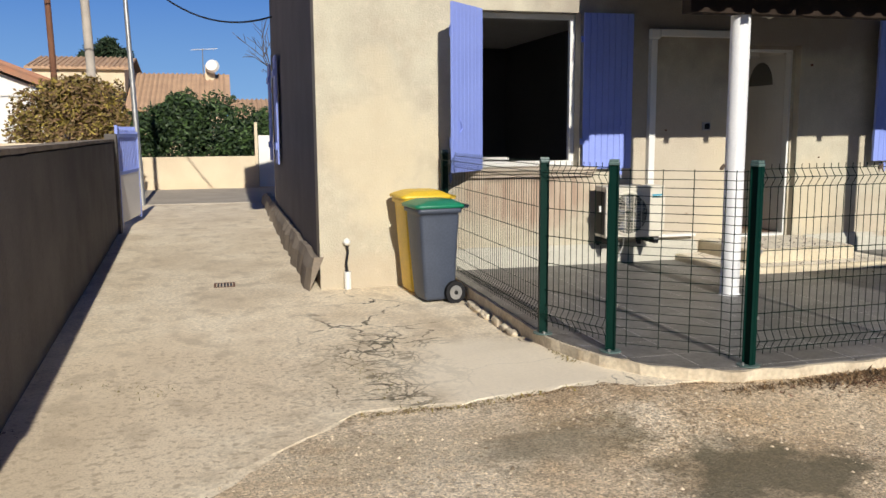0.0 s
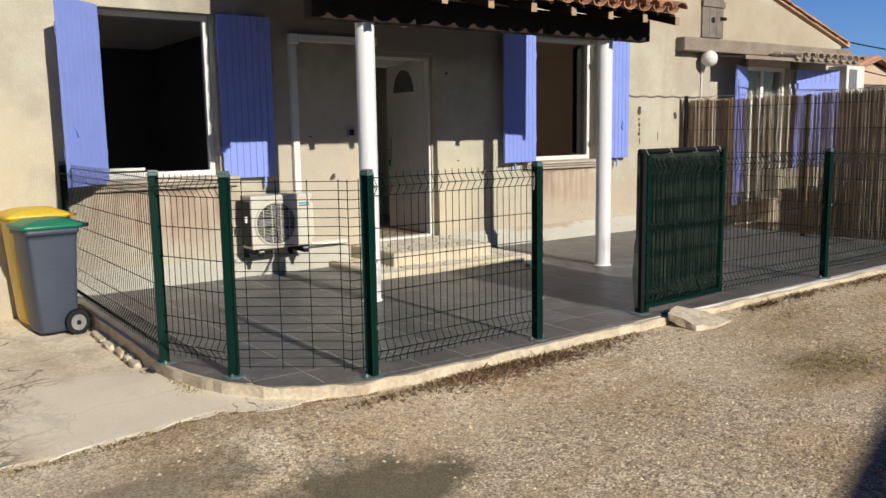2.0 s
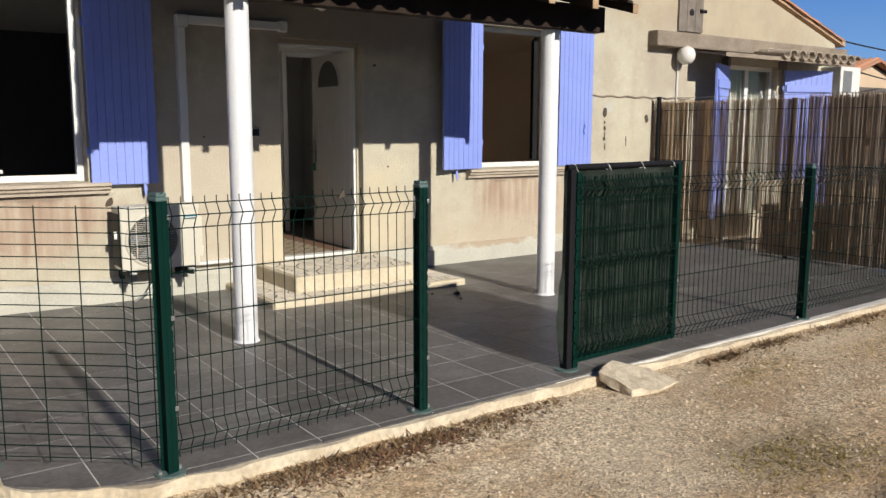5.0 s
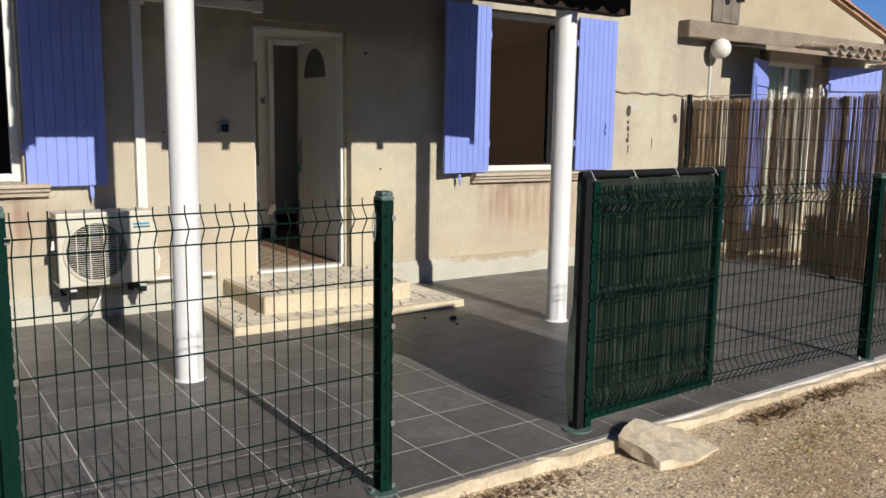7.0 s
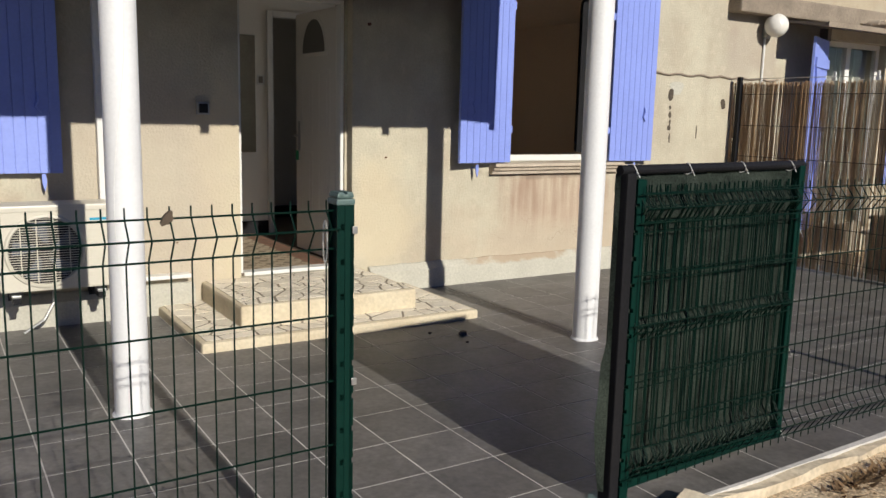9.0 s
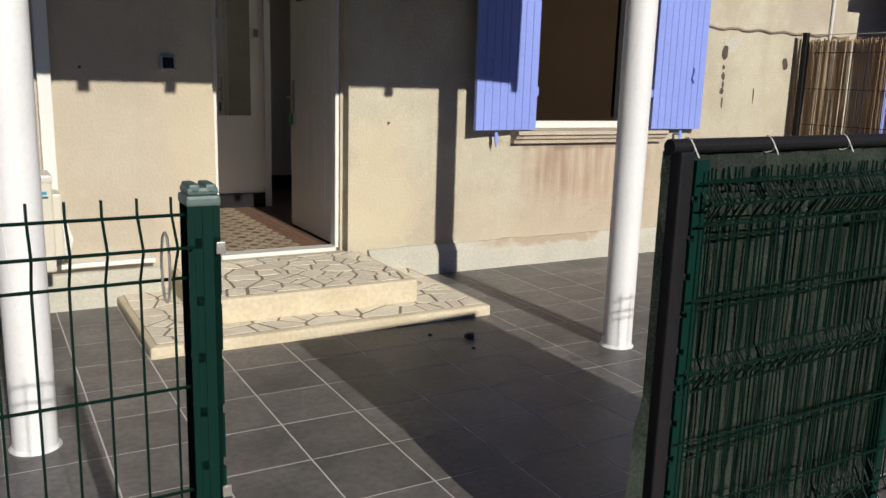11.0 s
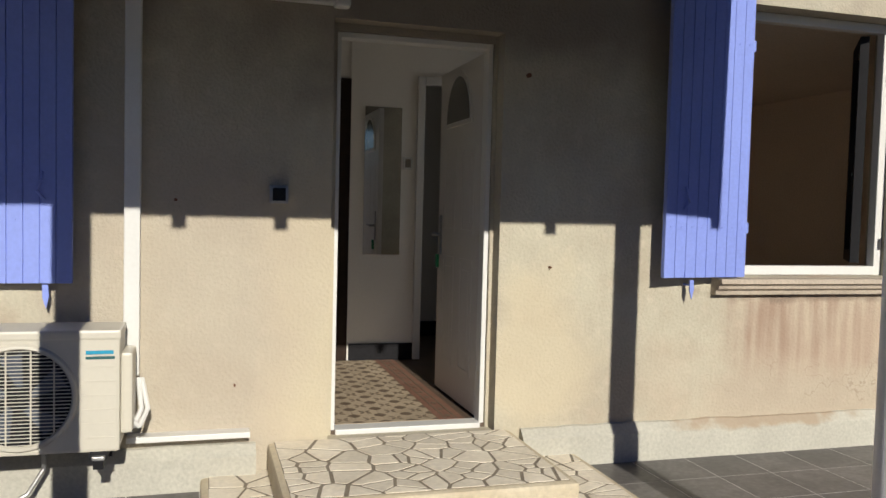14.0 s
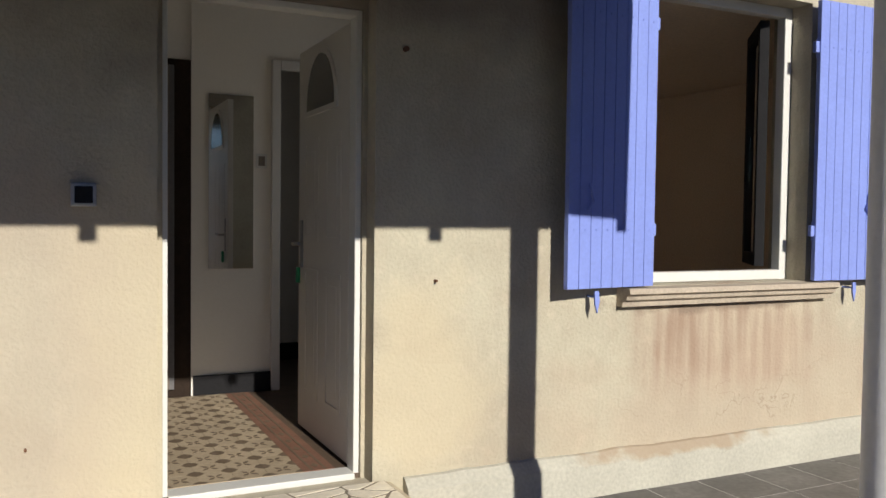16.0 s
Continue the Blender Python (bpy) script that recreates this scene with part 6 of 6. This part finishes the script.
# bare tree beside the house
def bare_tree(x, y, height, seed, label):
    r = random.Random(seed)
    th = thing("bare_tree", pose(x, y, GROUND), label, "tree")
    bm = bmesh.new()
    def grow(p, d, ln, rad, depth):
        q = p + d * ln
        tube(bm, p, q, rad, 5, rad * 0.65)
        if depth:
            for _ in range(3):
                grow(q, (d + Vector((r.gauss(0, 0.45), r.gauss(0, 0.45), r.gauss(0.1, 0.25)))).normalized(), ln * r.uniform(0.55, 0.85), rad * 0.6, depth - 1)
    grow(Vector((0, 0, 0)), Vector((-0.1, 0, 1)).normalized(), height * 0.36, 0.07, 4)
    part("trunk", bm, BARK, th)
bare_tree(1.9, 30, 5.2, 3, "thin bare tree with few twigs")
bare_tree(2.9, 33, 4.6, 6, "thin bare tree with few twigs")

# ---- distance ----
def haze():
    m = bpy.data.materials.new("far_sky")
    m.use_nodes = True
    n, l = m.node_tree.nodes, m.node_tree.links
    n.remove(n["Principled BSDF"])
    e = n.new("ShaderNodeEmission")
    sep = n.new("ShaderNodeSeparateXYZ")
    l.new(n.new("ShaderNodeNewGeometry").outputs["Position"], sep.inputs[0])
    r = n.new("ShaderNodeMapRange")
    r.inputs["From Max"].default_value = 85
    l.new(sep.outputs["Z"], r.inputs["Value"])
    ramp = n.new("ShaderNodeValToRGB")
    ramp.color_ramp.elements[0].color = (0.25, 0.46, 0.74, 1)
    ramp.color_ramp.elements[1].color = (0.052, 0.18, 0.56, 1)
    l.new(r.outputs["Result"], ramp.inputs["Fac"])
    l.new(ramp.outputs["Color"], e.inputs["Color"])
    l.new(e.outputs[0], n["Material Output"].inputs["Surface"])
    return m
bm = bmesh.new()
ring = []
for i in range(33):
    a = radians(-20 + i * 5)
    ring.append((bm.verts.new((420 * math.cos(a), 420 * math.sin(a), -5)), bm.verts.new((420 * math.cos(a), 420 * math.sin(a), 150))))
for a, b in zip(ring, ring[1:]):
    bm.faces.new((a[0], b[0], b[1], a[1]))
structure("backdrop", bm, haze(), "clear blue sky above the far houses")

# ---- houses across the street ----
def house(x0, x1, y0, y1, eave, ridge, wall_mat, label, along="x", windows=()):
    h = thing("house", pose(x0, y0, GROUND), label, "house", "houses across the street")
    W, D, E, R = x1 - x0, y1 - y0, eave - GROUND, ridge - GROUND
    part("wall", boxes((0, W, 0, D, 0, E)), wall_mat, h)
    if along == "x":
        part("gable", prism(bmesh.new(), ((0.02, E), (D - 0.02, E), (D / 2, R - 0.08)), "x", 0.02, W - 0.02), wall_mat, h)
        slopes = [((-0.3, E - 0.05), (D / 2, R), (D / 2, R + 0.1), (-0.3, E + 0.06)), ((D + 0.3, E - 0.05), (D / 2, R), (D / 2, R + 0.1), (D + 0.3, E + 0.06))]
        rf = [part("roof", prism(bmesh.new(), s, "x", -0.3, W + 0.3), TERRACOTTA_PALE, h) for s in slopes]
        ln = math.hypot(D / 2 + 0.3, R - E + 0.05)
        bm = bmesh.new()
        n = int((W + 0.6) / 0.25)
        for i in range(n):
            x = -0.3 + 0.25 * (i + 0.5)
            tube(bm, (x, -0.32, E + 0.05), (x, D / 2, R + 0.10), 0.075, 6)
        part("tiling", bm, TERRACOTTA_PALE, rf[0])["kind"] = "stuff"
    else:
        part("gable", prism(bmesh.new(), ((0.02, E), (W - 0.02, E), (W / 2, R - 0.08)), "y", 0.02, D - 0.02), wall_mat, h)
        for s in (((-0.3, E - 0.05), (W / 2, R), (W / 2, R + 0.1), (-0.3, E + 0.06)), ((W + 0.3, E - 0.05), (W / 2, R), (W / 2, R + 0.1), (W + 0.3, E + 0.06))):
            rf = part("roof", prism(bmesh.new(), s, "y", -0.3, D + 0.3), TERRACOTTA, h)
            bm = bmesh.new()
            sx = s[0][0]
            for i in range(int((D + 0.6) / 0.25)):
                y = -0.3 + 0.25 * (i + 0.5)
                tube(bm, (sx, y, E + 0.05), (W / 2, y, R + 0.10), 0.075, 6)
            part("tiling", bm, TERRACOTTA, rf)["kind"] = "stuff"
    for wx, wz in windows:
        part("window", boxes((wx, wx + 0.8, -0.02, 0.01, wz, wz + 1.0)), DARKGLASS, h)
    return h
house(-9.3, -4.95, 46, 53, 5.0, 5.75, CREAM, "cream two storey house with a terracotta roof", windows=((1.2, 2.6), (3.6, 2.6)))
hs = house(-4.6, 0.0, 45, 54, 2.9, 4.9, PINKISH, "low house with a broad terracotta roof")
ch = part("chimney", boxes((3.6, 4.1, 3.6, 4.1, 4.0, 5.2)), CREAM, hs)
ds = part("satellite_dish", tube(bmesh.new(), (4.0, 3.2, 5.1), (3.95, 3.0, 5.15), 0.38, 20, 0.30), WHITEWASH, hs, "white satellite dish")
am = bmesh.new()
tube(am, (3.5, 3.6, 4.6), (3.5, 3.6, 6.1), 0.03, 6)
tube(am, (2.9, 3.6, 6.0), (4.3, 3.6, 6.1), 0.02, 6)
for k in range(5):
    tube(am, (3.1 + k * 0.25, 3.3, 6.02), (3.1 + k * 0.25, 3.9, 6.02), 0.012, 5)
part("aerial", am, METAL, hs)
house(-11.2, -4.45, 22.9, 29, 2.85, 4.3, WHITEWASH, "whitewashed house with an orange tiled roof", along="y")
house(0.6, 6.5, 44, 50, 2.5, 3.4, PINKISH, "low house with a terracotta roof")
house(29.4, 33.2, 16, 26, 3.5, 4.09, PINKISH, "low neighbouring house with a tiled roof", along="y")
house(22.0, 34.0, 24, 31, 3.0, 4.4, CREAM, "far neighbouring house with a tiled roof")
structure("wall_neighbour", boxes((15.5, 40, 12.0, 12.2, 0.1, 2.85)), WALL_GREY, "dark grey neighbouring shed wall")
# neighbouring house behind the yard, whose gable shades the gravel
nb = thing("house", pose(3.4, -10, GROUND), "rendered neighbouring house behind the yard", "house")
part("wall", boxes((0, 8.6, 0, 6, 0, 2.7)), STUCCO_SHADED, nb)
part("gable", prism(bmesh.new(), ((-0.1, 2.78), (8.7, 2.78), (4.3, 3.62)), "y", 0, 6), STUCCO_SHADED, nb)
# added out of view: these keep bounced light off the shaded front
structure("wall_yard", boxes((-14, 3.38, -3.7, -3.5, 0.1, 2.6)), CREAM, "unseen wall added to block light behind the yard")
structure("wall_yard", boxes((12.02, 34, -4.4, -4.2, 0.1, 2.8)), CREAM, "unseen wall added to block light behind the yard")

# ---- poles and cables ----
def pole(x, y, h, r, mat, label, lean=0.0):
    p = thing("utility_pole", pose(x, y, GROUND, 0, lean, 0), label, "pole", "utility poles")
    part("shaft", tube(bmesh.new(), (0, 0, 0), (0, 0, h), r, 12, r * 0.7), mat, p, smooth=True)
    return p
p1 = pole(-3.95, 22.2, 8.5, 0.085, RUST, "thin rusty steel utility pole", -1.0)
p2 = pole(-2.9, 21.0, 9, 0.115, POLE, "tapered concrete utility pole", -1.6)
p3 = pole(-1.72, 17.9, 5.1, 0.06, METAL, "grey metal service pole with cables", -1.5)
part("bracket", boxes((-0.05, 0.12, -0.05, 0.05, 4.2, 4.45)), WHITE, p3)
part("insulator", boxes((-0.09, 0.06, -0.06, 0.06, 4.5, 4.8)), BLACK, p3)
def cable(a, b, sag, label="thin black overhead cable between poles"):
    c = thing("overhead_cable", pose(*a), label, "cable", "overhead cables")
    bm = bmesh.new()
    d = Vector(b) - Vector(a)
    last = Vector((0, 0, 0))
    for i in range(1, 17):
        k = i / 16
        q = d * k - Vector((0, 0, sag * 4 * k * (1 - k)))
        tube(bm, last, q, 0.016, 5)
        last = q
    part("line", bm, BLACK, c)
cable((-1.85, 17.9, 5.15), (0.79, 14.2, 3.6), 0.5)
cable((-1.85, 17.9, 5.2), (-12, 20, 5.0), 0.4)
cable((-2.9, 21.0, 5.9), (6, 22, 5.6), 0.3)
cable((-2.9, 21.0, 5.6), (-14, 21, 4.4), 0.3)
cable((14.3, 9, 3.55), (40, 14, 4.3), 0.3)
cable((14.3, 9, 3.2), (40, 16, 3.2), 0.2)
dp = thing("downpipe", pose(0.66, 13.6, 3.95), "bent dark downpipe on the side wall", "pipe")
bm = bmesh.new()
pts = [(0.12, 0, 0.5), (-0.05, 0, 0.45), (-0.12, 0, 0.3), (-0.06, 0, 0.08), (0.08, 0, 0.0), (0.14, 0, -0.1)]
for a, b in zip(pts, pts[1:]):
    tube(bm, a, b, 0.06, 10)
part("pipe", bm, LEDGE, dp, smooth=True)
for y in (12.6, 14.3):
    s = shutter(pose(0.74, y, 1.25, 0, 0, 90), 0.6, 1.6, 8, "closed blue boarded shutter on the side wall")

# ---- paving pieces ----
crazy_paving(st, 4.50, 6.33, 6.655, 7.69, 0.062, 105, 1)
crazy_paving(st, 4.80, 5.975, 6.88, 7.69, 0.196, 76, 2)
def inside_shrink(cell):
    """A square cell of the terrace, cut to the slab's rounded edge."""
    poly = list(cell)
    hull = EDGE
    for (ax, ay), (bx, by) in zip(hull, hull[1:] + hull[:1]):
        ln = math.hypot(bx - ax, by - ay)
        if ln < 1e-6:
            continue
        nx, ny = (by - ay) / ln, -(bx - ax) / ln
        poly = clip(poly, nx, ny, nx * ax + ny * ay - 0.02)
        if len(poly) < 3:
            return []
    return poly
terrace = tagged(mesh("terrace_floor", prism(bmesh.new(), [(x + 0.045 if x < 3 else x, y + 0.045 if y < 5 else y) for x, y in EDGE], "z", TERRACE - 0.1, TERRACE - 0.0009), GROUT), "slate grey tiled terrace with pale joints", "floor", kind="structure")
TX, TY = 0.3165, 0.3305
whole = None
for i in range(-9, 20):
    for j in range(-6, 7):
        x0, y0 = 4.785 + i * TX, 5.662 + j * TY
        cell = [(x0, y0), (x0 + TX, y0), (x0 + TX, y0 + TY), (x0, y0 + TY)]
        poly = inside_shrink(cell)
        if not poly or area(poly) < 0.0015:
            continue
        if area(poly) > TX * TY * 0.999:
            if whole is None:
                whole = boxes((0.003, TX - 0.003, 0.003, TY - 0.003, -0.012, 0.0))
                me = bpy.data.meshes.new("tile")
                whole.to_mesh(me)
                me.materials.append(TILE)
            o = new("tile", me)
            o.parent = terrace
            o.matrix_basis = pose(x0, y0, TERRACE + rng.uniform(-0.0003, 0.0003))
        else:
            p = inset(poly, 0.003)
            if len(p) > 2:
                part("tile", prism(bmesh.new(), p, "z", TERRACE - 0.012, TERRACE), TILE, terrace)
